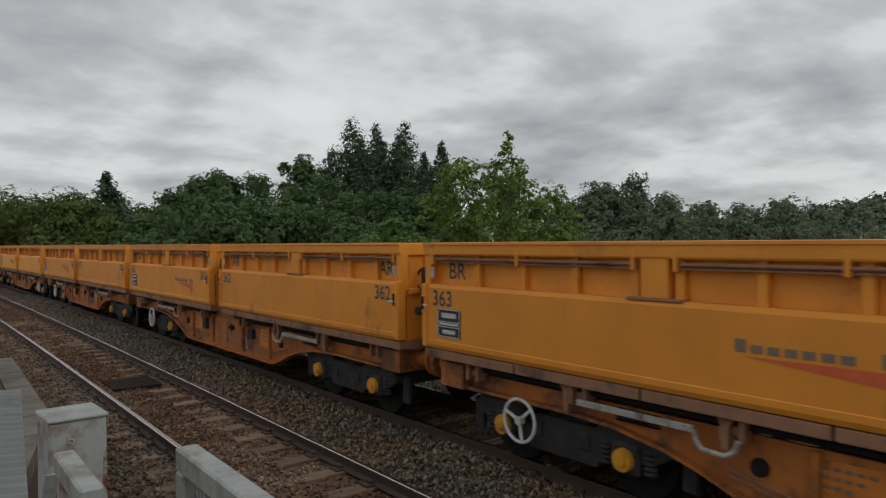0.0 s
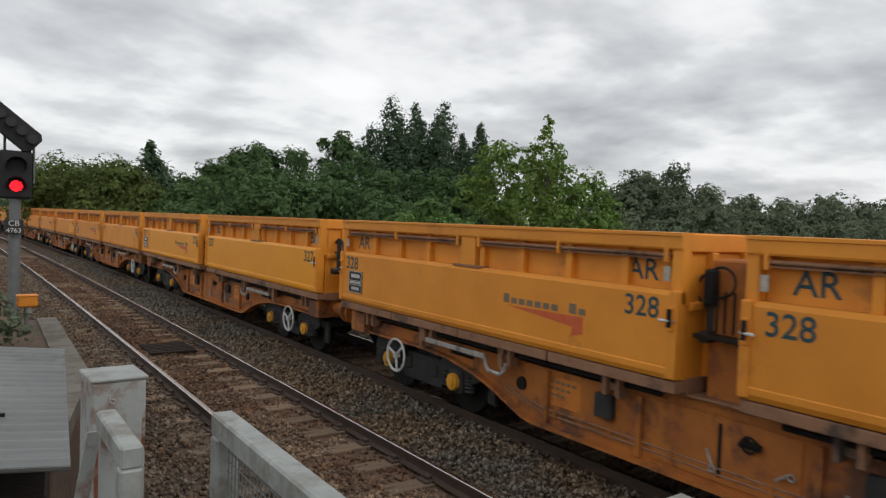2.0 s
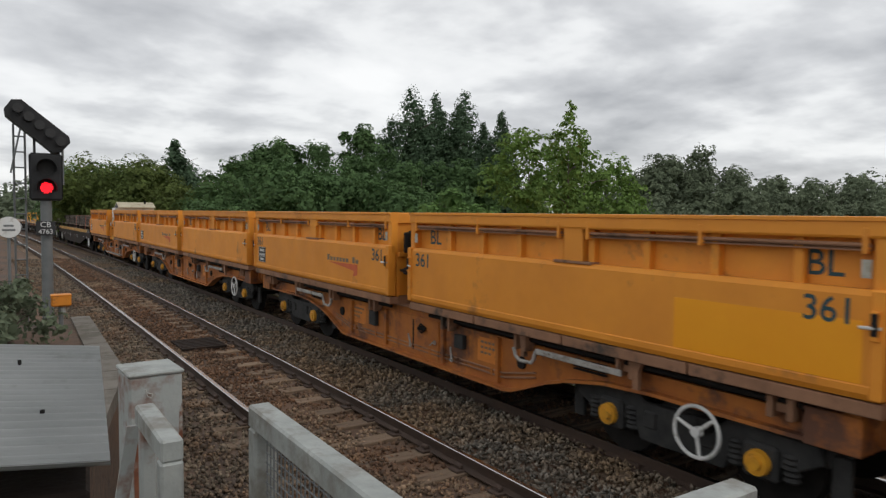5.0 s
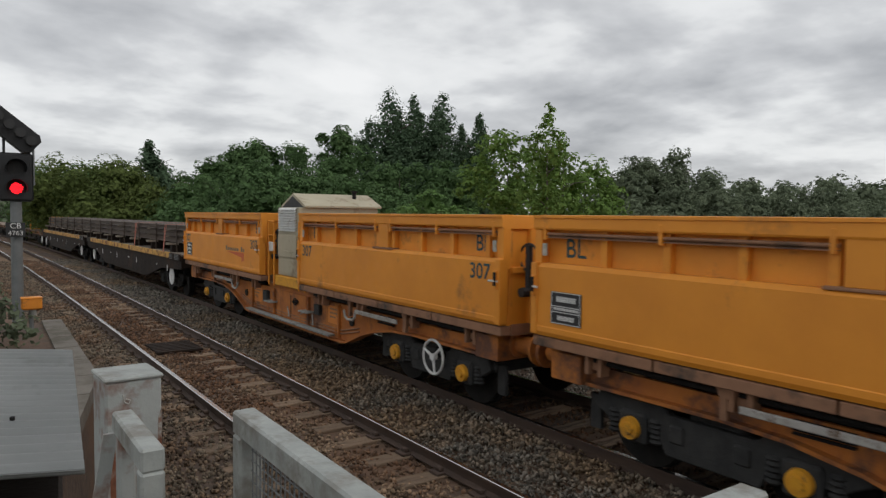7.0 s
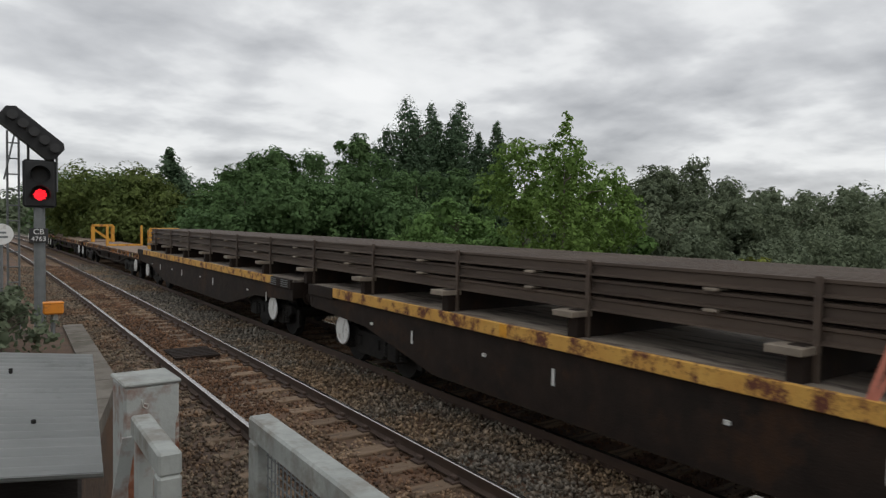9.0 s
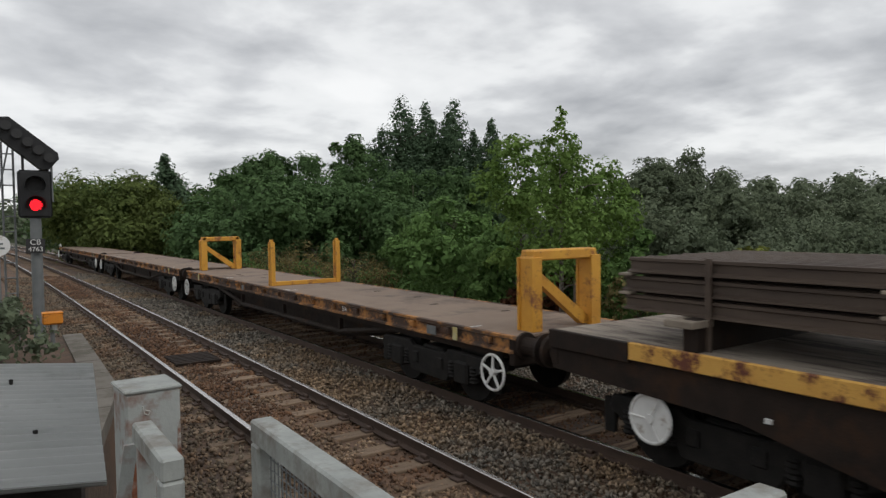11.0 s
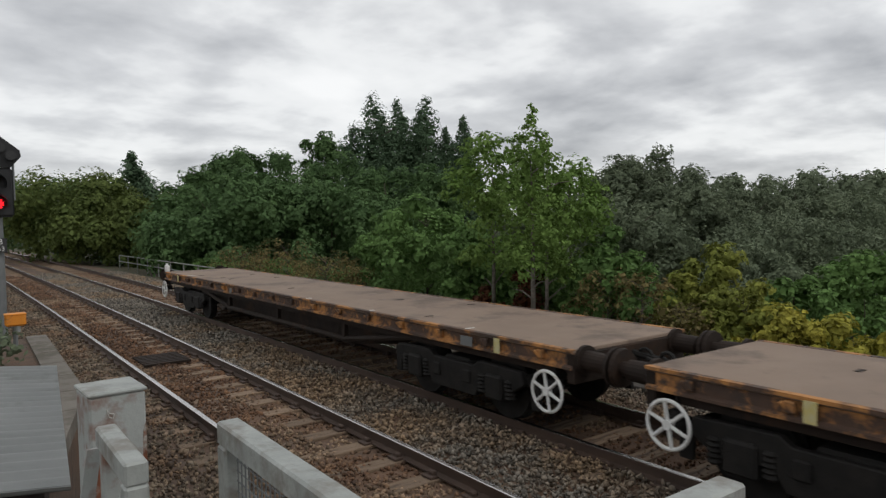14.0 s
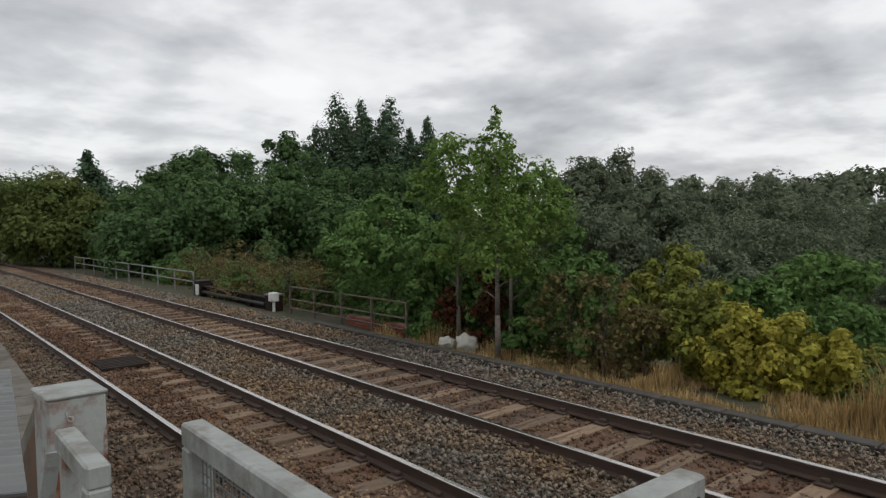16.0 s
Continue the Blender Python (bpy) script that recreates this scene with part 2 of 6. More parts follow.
SLEEPER = surface("weathered_timber_sleeper", (0.238, 0.167, 0.11), (0.15, 0.101, 0.066), 6.0, (0.8, 0.95), stretch=(0.4, 3, 1), stain=(0.07, 0.045, 0.03), stain_scale=2, stain_from=0.58, jitter=0.3, bump=0.4)
BALLAST = surface("ballast_bed", (0.12, 0.08, 0.055), (0.05, 0.036, 0.028), 9.0, (0.85, 0.98), stain=(0.13, 0.075, 0.045), stain_scale=0.35, stain_from=0.48, bump=1.0, bump_scale=22.0)
STONE = surface("ballast_stone", (0.193, 0.171, 0.139), (0.109, 0.096, 0.079), 1.2, (0.8, 0.95), stain=(0.21, 0.145, 0.088), stain_scale=0.3, stain_from=0.5, jitter=0.6, per="island", bump=0.2)
TAN_STONE = surface("tan_dusty_stone", (0.164, 0.129, 0.09), (0.098, 0.075, 0.053), 1.2, (0.85, 0.97), stain=(0.14, 0.085, 0.05), stain_scale=0.5, stain_from=0.52, jitter=0.6, per="island", bump=0.2)
RUSTY_STONE = surface("rust_stained_stone", (0.155, 0.081, 0.042), (0.077, 0.042, 0.025), 1.2, (0.85, 0.97), stain=(0.24, 0.17, 0.11), stain_scale=0.4, stain_from=0.55, jitter=0.6, per="island", bump=0.2)
EARTH = surface("grassy_earth", (0.055, 0.05, 0.028), (0.085, 0.068, 0.042), 0.8, (0.9, 1.0), stain=(0.045, 0.055, 0.022), stain_scale=0.6, stain_from=0.5, bump=0.8, bump_scale=12)
MEADOW = surface("mown_grass", (0.075, 0.14, 0.03), (0.10, 0.17, 0.04), 0.5, (0.9, 1.0), bump=0.3)
CONCRETE = surface("weathered_concrete", (0.18, 0.162, 0.138), (0.12, 0.105, 0.087), 3.0, (0.85, 0.95), stain=(0.09, 0.08, 0.06), stain_scale=1.5, stain_from=0.55, bump=0.3)
POST_RUST = surface("bare_post_rust", (0.22, 0.075, 0.03), (0.11, 0.04, 0.022), 30.0, (0.8, 0.95), stain=(0.30, 0.28, 0.25), stain_scale=14.0, stain_from=0.6, bump=0.4)
TROUGH = surface("dark_trough_concrete", (0.078, 0.069, 0.06), (0.045, 0.04, 0.035), 4.0, (0.85, 0.95), stain=(0.05, 0.045, 0.035), stain_scale=2.0, stain_from=0.55, bump=0.3)
GALV = surface("galvanised_steel", (0.37, 0.385, 0.365), (0.25, 0.265, 0.25), 14.0, (0.45, 0.65), metal=0.2, stain=(0.20, 0.19, 0.165), stain_scale=6.0, stain_from=0.55, bump=0.12)
POST_PAINT = surface("flaking_grey_post_paint", (0.36, 0.375, 0.36), (0.27, 0.285, 0.27), 6.0, (0.5, 0.7), stain=(0.16, 0.06, 0.03), stain_scale=4.5, stain_from=0.57, bump=0.15)
CORRUGATED = surface("corrugated_grey_sheet", (0.50, 0.515, 0.505), (0.40, 0.415, 0.405), 2.0, (0.25, 0.4), metal=0.45, stain=(0.26, 0.26, 0.24), stain_scale=1.6, stain_from=0.66, bump=0.08)
# darker roof sheet colour that stands in for shade in the grooves
GROOVE_SHADE = surface("groove_shaded_sheet", (0.351, 0.358, 0.345), (0.26, 0.267, 0.254), 3.0, (0.5, 0.7), metal=0.2, stain=(0.13, 0.13, 0.115), stain_scale=3.0, stain_from=0.56, bump=0.1)
SIGNAL_BLACK = surface("matt_black_signal", (0.012, 0.013, 0.014), (0.022, 0.022, 0.023), 4.0, (0.6, 0.8), bump=0.05)
POST_GREY = surface("grey_signal_post", (0.20, 0.21, 0.21), (0.14, 0.15, 0.15), 4.0, (0.5, 0.7), metal=0.3)
BOX_ORANGE = surface("orange_plastic_box", (0.75, 0.27, 0.02), (0.62, 0.21, 0.02), 5.0, (0.4, 0.6), stain=(0.2, 0.1, 0.05), stain_scale=5, stain_from=0.62)
FENCE_GREY = surface("grey_parapet_steel", (0.23, 0.24, 0.22), (0.15, 0.16, 0.145), 5.0, (0.5, 0.75), stain=(0.1, 0.06, 0.04), stain_scale=3, stain_from=0.62)
RUSTY_TUBE = surface("rusty_tube", (0.15, 0.12, 0.095), (0.09, 0.065, 0.05), 7.0, (0.7, 0.9), stain=(0.2, 0.2, 0.18), stain_scale=5, stain_from=0.6, bump=0.2)
BRICK_RED = surface("red_brick", (0.27, 0.085, 0.05), (0.19, 0.06, 0.04), 8.0, (0.8, 0.95), jitter=0.25, bump=0.3)
BAG = surface("white_sack", (0.508, 0.492, 0.443), (0.41, 0.394, 0.353), 6.0, (0.7, 0.9), bump=0.4, bump_scale=14)
BARK = surface("grey_brown_bark", (0.11, 0.085, 0.065), (0.06, 0.048, 0.038), 8.0, (0.85, 0.98), stretch=(2, 2, 0.4), bump=0.6)
PALE_BARK = surface("pale_bark", (0.19, 0.165, 0.135), (0.11, 0.095, 0.08), 6.0, (0.8, 0.95), stretch=(1, 1, 3), bump=0.3)
STRAW = surface("dry_grass", (0.46, 0.33, 0.14), (0.32, 0.20, 0.08), 2.0, (0.8, 0.95), jitter=0.35, per="island", bump=0)


def leafy(name, a, b, j=0.45):
    return surface(name, a, b, 0.35, (0.55, 0.8), jitter=j, per="island", bump=0, leaf=True)


LEAF_DARK = leafy("dark_green_leaves", (0.08, 0.139, 0.057), (0.107, 0.176, 0.067), 0.28)
LEAF_OLIVE = leafy("olive_leaves", (0.125, 0.155, 0.044), (0.096, 0.132, 0.042), 0.3)
LEAF_CONIFER = leafy("blue_green_needles", (0.078, 0.124, 0.076), (0.1, 0.152, 0.083), 0.28)
LEAF_MID = leafy("mid_green_leaves", (0.109, 0.19, 0.06), (0.141, 0.233, 0.071), 0.32)
LEAF_LIGHT = leafy("light_green_leaves", (0.141, 0.23, 0.059), (0.177, 0.26, 0.068), 0.3)
LEAF_YELLOW = leafy("yellowing_leaves", (0.407, 0.341, 0.055), (0.22, 0.248, 0.055), 0.4)
LEAF_TURNING = leafy("turning_leaves", (0.25, 0.25, 0.052), (0.14, 0.185, 0.048), 0.4)
LEAF_BROWN = leafy("browning_leaves", (0.189, 0.142, 0.061), (0.135, 0.135, 0.054))
LEAF_RED = leafy("reddish_leaves", (0.112, 0.038, 0.021), (0.077, 0.042, 0.021), 0.4)
LEAF_GREY = leafy("grey_green_leaves", (0.124, 0.154, 0.1), (0.163, 0.194, 0.12), 0.28)


def red_glow():
    m = bpy.data.materials.new("red_led")
    m.use_nodes = True
    b = m.node_tree.nodes["Principled BSDF"]
    b.inputs["Base Color"].default_value = (0.5, 0.01, 0.02, 1)
    b.inputs["Emission Color"].default_value = (1.0, 0.012, 0.022, 1)
    b.inputs["Emission Strength"].default_value = 3.5
    return m


RED_LED = red_glow()

for dusty in (GRIME, BOGIE_GREY, DARK_STEEL):
    for node in dusty.node_tree.nodes:
        if node.type == 'BSDF_PRINCIPLED':
            node.inputs["Specular IOR Level"].default_value = 0.18

# ---- ground and tracks ----
def height(x, y):
    """Ground level: ballast shoulder, cess, then the bank falling to the valley; a low rise beyond it."""
    rel = x - bend(y)
    if rel < -1.0:
        return 0.15 + 0.02 * math.sin(y * 0.7) + min(2.5, max(0.0, (-rel - 6) * 0.06))
    if rel < 1.9:
        return 0.05 - 0.09 * (rel + 1.0)
    if NEAR + 0.12 < rel < NEAR_MID + 0.12:
        return -0.165 + 0.02 * noise.noise((x * 1.3, y * 0.8, 4.0))
    if rel < 8.55:
        return -0.20
    if rel < 10.6:
        return -0.22 - 0.10 * (rel - 8.55)
    fall = min(1.0, (rel - 10.6) / 16.0)
    z = -0.42 - 5.6 * fall * fall * (3 - 2 * fall)
    return z + 0.12 * noise.noise((x * 0.4, y * 0.4, 0)) * min(1, max(0, rel - 9))


def grid_ground():
    xs = [-2500, -900, -300, -120, -60, -30, -16, -9, -5, -3, -1.6, -1.0, -0.4, 0.2, 0.8, 1.3, 1.9, 2.3, 2.8, 2.96, 3.2, 3.45, 3.68, 3.75, 4, 5, 6, 7, 8, 8.55, 9.1, 9.4, 9.8, 10.2]
    xs += [10.6 + 1.2 * i for i in range(16)] + [32, 38, 46, 56, 66, 80, 100, 130, 170, 220, 300, 420, 700, 1200, 2500]
    ys = [-2500, -800, -250, -100, -50, -25, -12, -6] + [-3 + 1.5 * i for i in range(46)] + [70, 78, 90, 105, 125, 150, 190, 250, 350, 600, 1200, 2500]
    bm = bmesh.new()
    rows = [[bm.verts.new((x + bend(min(y, 160)), y, height(x + bend(min(y, 160)), min(y, 160)))) for x in xs] for y in ys]
    for i in range(len(ys) - 1):
        for j in range(len(xs) - 1):
            bm.faces.new((rows[i][j], rows[i][j + 1], rows[i + 1][j + 1], rows[i + 1][j]))
    me = mesh_of(bm, "ground", BALLAST, True)
    me.materials.append(EARTH)
    for p in me.polygons:
        c = p.center
        rel = c.x - bend(min(c.y, 160))
        p.material_index = 0 if 0.3 < rel < 9.35 else 1
    tagged(new("ground", me), "brown ballast strip and grassy bank falling to a valley", "ground", kind="structure")


grid_ground()


def rail_outline():
    head, web, foot, tall = 0.035, 0.010, 0.07, 0.159
    return [(-foot, -tall), (foot, -tall), (foot, -tall + 0.014), (web, -tall + 0.035), (web, -0.045), (head, -0.035), (head, -0.006), (head - 0.008, 0),
            (-head + 0.008, 0), (-head, -0.006), (-head, -0.035), (-web, -0.045), (-web, -tall + 0.035), (-foot, -tall + 0.014)]


def running_rail(x0, label):
    outline, ys = rail_outline(), [-60, -30, -12, -4] + [4 * i for i in range(0, 26)] + [110, 125, 145, 170, 200]
    bm = bmesh.new()
    rings = [[bm.verts.new((x0 + bend(y) + p[0], y, p[1])) for p in outline] for y in ys]
    for a, b in zip(rings, rings[1:]):
        for i in range(len(outline)):
            f = bm.faces.new((a[i], b[i], b[(i + 1) % len(outline)], a[(i + 1) % len(outline)]))
            f.material_index = 1 if i in (6, 7, 8) else 0
    me = mesh_of(bm, "rail", RAIL_SIDE)
    me.materials.append(RAIL_TOP)
    tagged(new("rail", me), label, "rail", "running rails", "structure")


for at_x in (NEAR, NEAR + GAUGE, NEAR + APART, NEAR + APART + GAUGE):
    running_rail(at_x, "rusty running rail with a polished head on timber sleepers")


def sleepers(mid, name, first, label):
    bed = thing(name, label, "railway track", kind="structure")
    meshes = []
    for k in range(4):
        rng = random.Random(k + 5)
        bm = bmesh.new()
        box(bm, -1.28 + rng.uniform(-.03, .03), 1.28 + rng.uniform(-.03, .03), -0.125, 0.125, -0.30, -0.165, 0.008)
        for v in bm.verts:
            v.co.z += 0.012 * noise.noise(v.co * 3 + Vector((k * 9, 0, 0)))
        meshes.append(mesh_of(bm, "sleeper", SLEEPER))
    bm = bmesh.new()
    for s in (-1, 1):
        box(bm, s * GAUGE / 2 - 0.17, s * GAUGE / 2 + 0.17, -0.09, 0.09, -0.165, -0.135, 0.006)
        for e in (-1, 1):
            box(bm, s * GAUGE / 2 + e * 0.085 - 0.03, s * GAUGE / 2 + e * 0.085 + 0.03, -0.05, 0.05, -0.14, -0.09, 0.01)
    chair = mesh_of(bm, "rail_chair", RAIL_SIDE)
    y, i, rng = first, 0, random.Random(int(mid * 10))
    while y < 88:
        m = on_line(mid, y, rng.uniform(-0.012, 0.004)) @ pose(0, 0, 0, 0, 0, rng.uniform(-1, 1))
        ob = part("sleeper", meshes[rng.randrange(4)], None, bed, at=m)
        part("rail_chair", chair, None, ob)
        y += 0.71
        i += 1


sleepers(NEAR_MID, "near_track", -6.0, "worn timber sleepers half sunk in brown ballast")
sleepers(FAR_MID, "far_track", -6.3, "timber sleepers under the far running line")


def stone_sheet(name, rng, x0, x1, count, material, label, lift):
    """Loose broken stone over a strip of the bed; finer and denser close by."""
    base = np.array([(1, 0, 0), (-1, 0, 0), (0, 1, 0), (0, -1, 0), (0, 0, 1), (0, 0, -1)], float)
    tri = np.array([(0, 2, 4), (2, 1, 4), (1, 3, 4), (3, 0, 4), (2, 0, 5), (1, 2, 5), (3, 1, 5), (0, 3, 5)])
    verts, faces, total = [], [], 0
    for x, y in zip(x0 + (x1 - x0) * rng.random(count), 1.0 + 44.0 * rng.random(count) ** 1.9):
        if any(abs(x - r) < 0.08 for r in (NEAR, NEAR + GAUGE, NEAR + APART, NEAR + APART + GAUGE)):
            continue
        s = rng.uniform(0.012, 0.030) * (1.0 + 0.022 * y)
        z = max(-0.22, height(x + bend(y), y)) + rng.uniform(*lift)
        q = Euler(rng.uniform(0, 6.28, 3)).to_matrix()
        sc = s * rng.uniform(0.5, 1.5, 3)
        verts.append((base * sc + rng.uniform(-0.3, 0.3, (6, 3)) * s) @ np.array(q).T + (x + bend(y), y, z))
        faces.append(tri + total)
        total += 6
    v, f = np.concatenate(verts), np.concatenate(faces)
    me = bpy.data.meshes.new(name)
    me.vertices.add(len(v)); me.vertices.foreach_set("co", v.ravel())
    me.loops.add(len(f) * 3); me.loops.foreach_set("vertex_index", f.ravel().astype(np.int32))
    me.polygons.add(len(f)); me.polygons.foreach_set("loop_start", np.arange(0, len(f) * 3, 3, dtype=np.int32))
    me.update(); me.validate()
    me.materials.append(material)
    tagged(new(name, me), label, "ballast", kind="stuff")


def scatter_stones():
    rng = np.random.default_rng(4)
    four = NEAR + GAUGE
    stone_sheet("ballast_stones", rng, 1.2, NEAR, 20000, TAN_STONE, "grey-brown broken stones on the near shoulder", (0.0, 0.05))
    stone_sheet("ballast_stones", rng, NEAR, NEAR_MID + 0.15, 11000, RUSTY_STONE, "rust-brown stones burying half of the near sleepers", (0.0, 0.03))
    stone_sheet("ballast_stones", rng, NEAR_MID + 0.15, four, 5500, RUSTY_STONE, "rust-brown stones between the near sleepers", (-0.01, 0.025))
    stone_sheet("ballast_stones", rng, four, NEAR + APART, 30000, STONE, "grey broken stones heaped between the two tracks", (0.0, 0.10))
    stone_sheet("ballast_stones", rng, NEAR + APART, NEAR + APART + GAUGE, 10000, RUSTY_STONE, "brown stones between the far sleepers", (-0.015, 0.03))
    stone_sheet("ballast_stones", rng, NEAR + APART + GAUGE, 9.08, 17000, STONE, "grey broken stones on the far shoulder", (0.0, 0.07))


scatter_stones()


def lineside():
    # concrete cable trough beside the far line
    bm = bmesh.new()
    ys = [-6 + 1.0 * i for i in range(23)]
    for y in ys:
        box(bm, 9.12, 9.36, y + 0.012, y + 0.988, -0.40, -0.15, 0.012)
    tagged(new("cable_trough", mesh_of(bm, "cable_trough", TROUGH)), "dark concrete cable trough with lids beside the line", "cable trough", kind="structure")
    # steel parapet railing on the bridge beyond
    def railing(x0, y0, y1, gap, z0, z1, label, low=False):
        fence = thing("parapet_railing", label, "railing")
        k = max(2, round((y1 - y0) / gap))
        for i in range(k + 1):
            y = y0 + (y1 - y0) * i / k
            bm = bmesh.new()
            box(bm, x0 + bend(y) - 0.03, x0 + bend(y) + 0.03, y - 0.03, y + 0.03, z0 - 0.5, z1, 0.006)
            part("post", bm, RUSTY_TUBE if low else FENCE_GREY, fence)
        for z in (z1, (z0 + z1) / 2 + 0.05) + ((z0 + 0.22,) if low else ()):
            for i in range(k):
                bm = bmesh.new()
                a, b = y0 + (y1 - y0) * i / k, y0 + (y1 - y0) * (i + 1) / k
                rod(bm, (x0 + bend(a), a, z), (x0 + bend(b), b, z), 0.022 if low else 0.032, seg=8)
                part("handrail", bm, RUSTY_TUBE if low else FENCE_GREY, fence)
    railing(10.35, 29.4, 50.5, 2.3, -0.35, 0.56, "grey tubular steel parapet railing along the bridge edge")
    railing(10.35, 14.2, 20.6, 1.6, -0.4, 0.52, "low rusty tube railing above a brick retaining wall", True)
    wall = thing("retaining_wall", "low red brick retaining wall below a railing", "wall", kind="structure")
    bm = bmesh.new(); box(bm, 10.5, 10.7, 14.4, 17.5, -1.1, -0.12); part("core", bm, CONCRETE, wall)
    bm = bmesh.new(); box(bm, 0, 0.1, -0.105, 0.105, -0.03, 0.03, 0.005)
    brick = mesh_of(bm, "brick", BRICK_RED)
    for r in range(8):
        for c in range(13):
            part("brick", brick, None, wall, at=pose(10.41, 14.55 + c * 0.225 + (r % 2) * 0.11, -0.15 - r * 0.072))
    # white lineside box and small marker posts
    cab = thing("lineside_box", "small white lineside box on a short post", "lineside box", at=pose(10.05, 21.5, -0.35))
    bm = bmesh.new(); rod(bm, (0, 0, -.1), (0, 0, 0.34), 0.05); part("post", bm, WHITE, cab)
    bm = bmesh.new(); box(bm, -0.13, 0.13, -0.16, 0.16, 0.32, 0.62, 0.02); part("housing", bm, WHITE, cab)
    m = thing("marker_post", "short white marker post beside the bridge railing", "marker post", at=pose(9.95, 28.6, -0.35))
    bm = bmesh.new(); box(bm, -0.06, 0.06, -0.06, 0.06, 0, 0.45, 0.01); part("post", bm, WHITE, m)
    g = thing("plate_girder", "dark rusty plate girder at the bridge end", "girder", at=pose(10.3, 0, 0))
    part("web", box(bmesh.new(), -0.03, 0.03, 22.2, 28.9, -0.6, -0.02), DARK_STEEL, g)
    part("top_flange", box(bmesh.new(), -0.16, 0.16, 22.2, 28.9, -0.02, 0.03, 0.006), DARK_STEEL, g)
    part("pipe", rod(bmesh.new(), (-0.14, 22.4, -0.22), (-0.14, 28.7, -0.22), 0.07, seg=12), HOSE, g)
    for k in range(6):
        part("stiffener", box(bmesh.new(), -0.14, -0.03, 22.5 + k * 1.2, 22.54 + k * 1.2, -0.6, -0.02), DARK_STEEL, g)
    c = thing("location_case", "low dark lineside case beside the girder", "lineside case", at=pose(10.15, 22.2, -0.42))
    part("body", box(bmesh.new(), -0.1, 0.35, -0.5, 0.0, 0, 0.55, 0.02), DARK_STEEL, c)
    part("lid", box(bmesh.new(), -0.13, 0.38, -0.53, 0.03, 0.55, 0.6, 0.012), POST_GREY, c)
    c = thing("location_case", "dark lineside case at the end of the bridge railing", "lineside case", at=pose(10.2, 29.1, -0.42))
    part("body", box(bmesh.new(), -0.2, 0.4, -0.6, 0.0, 0, 0.62, 0.02), DARK_STEEL, c)
    part("lid", box(bmesh.new(), -0.23, 0.43, -0.63, 0.03, 0.62, 0.67, 0.012), SIGNAL_BLACK, c)
    # grated cover between the near rails
    cover = thing("track_cover", "dark grated cover lying between the near rails", "cover", at=on_line(NEAR_MID, 14.2))
    for i in range(7):
        part("slat", box(bmesh.new(), -0.45, 0.45, i * 0.16, i * 0.16 + 0.1, -0.15, -0.10, 0.008), DARK_STEEL, cover)
    # two white sacks on the far cess
    for (x, y, r, lab) in ((10.0, 12.2, 0.22, "slumped dirty white sack lying by the line"), (10.2, 11.75, 0.27, "upright dirty white sack leaning by the line")):
        bm = bmesh.new()
        bmesh.ops.create_icosphere(bm, subdivisions=3, radius=1.0)
        for v in bm.verts:
            k = 1 + 0.42 * noise.noise(v.co * 2.1 + Vector((x, y, 0)))
            v.co = Vector((v.co.x * r * 0.8, v.co.y * r * 1.1, v.co.z * r * (0.62 if r < 0.25 else 0.9))) * k
        solid("sack", bm, BAG, lab, "sack", "sacks by the line", smooth=True, at=pose(x, y, height(x, y) + 0.16))


lineside()

# ---- the train ----
FIRST = 7.59                        # first coupling beside the line at the start
PITCH, FLAT = 14.9, 17.83
TRAIN = []                          # (thing, place along the train)


def wheelset(parent, y, r, material, cap=None, face=-1.0):
    bm = bmesh.new()
    for s in (-1, 1):
        rod(bm, (s * 0.68, y, r), (s * 0.80, y, r), r, seg=28)
        rod(bm, (s * 0.655, y, r), (s * 0.69, y, r), r + 0.03, seg=28)
    rod(bm, (-0.95, y, r), (0.95, y, r), 0.075, seg=12)
    part("wheelset", bm, material, parent)
    for s in (-1, 1):
        bm = bmesh.new()
        box(bm, s * 0.90, s * 1.08, y - 0.17, y + 0.17, r - 0.16, r + 0.17, 0.03)
        ab = part("axlebox", bm, BOGIE_GREY if cap else material, parent)
        if cap:
            bm = bmesh.new()
            rod(bm, (s * 1.06, y, r), (s * 1.135, y, r), 0.125, 0.115, seg=20)
            rod(bm, (s * 1.13, y, r), (s * 1.16, y, r), 0.07, 0.06, seg=12)
            part("axle_cap", bm, cap, parent, "yellow axle cap")


def coil(bm, foot, tall, r0, r1, turns):
    """A spring drawn as one body with a waved side."""
    n, seg = turns * 2 + 1, 10
    rows = [[bm.verts.new((foot[0] + q * math.cos(6.2832 * k / seg), foot[1] + q * math.sin(6.2832 * k / seg), foot[2] + tall * i / (n - 1))) for k in range(seg)]
            for i in range(n) for q in ((r0 if i % 2 else r1),)]
    for a, b in zip(rows, rows[1:]):
        for k in range(seg):
            bm.faces.new((a[k], a[(k + 1) % seg], b[(k + 1) % seg], b[k]))
    bm.faces.new(rows[0][::-1]); bm.faces.new(rows[-1])


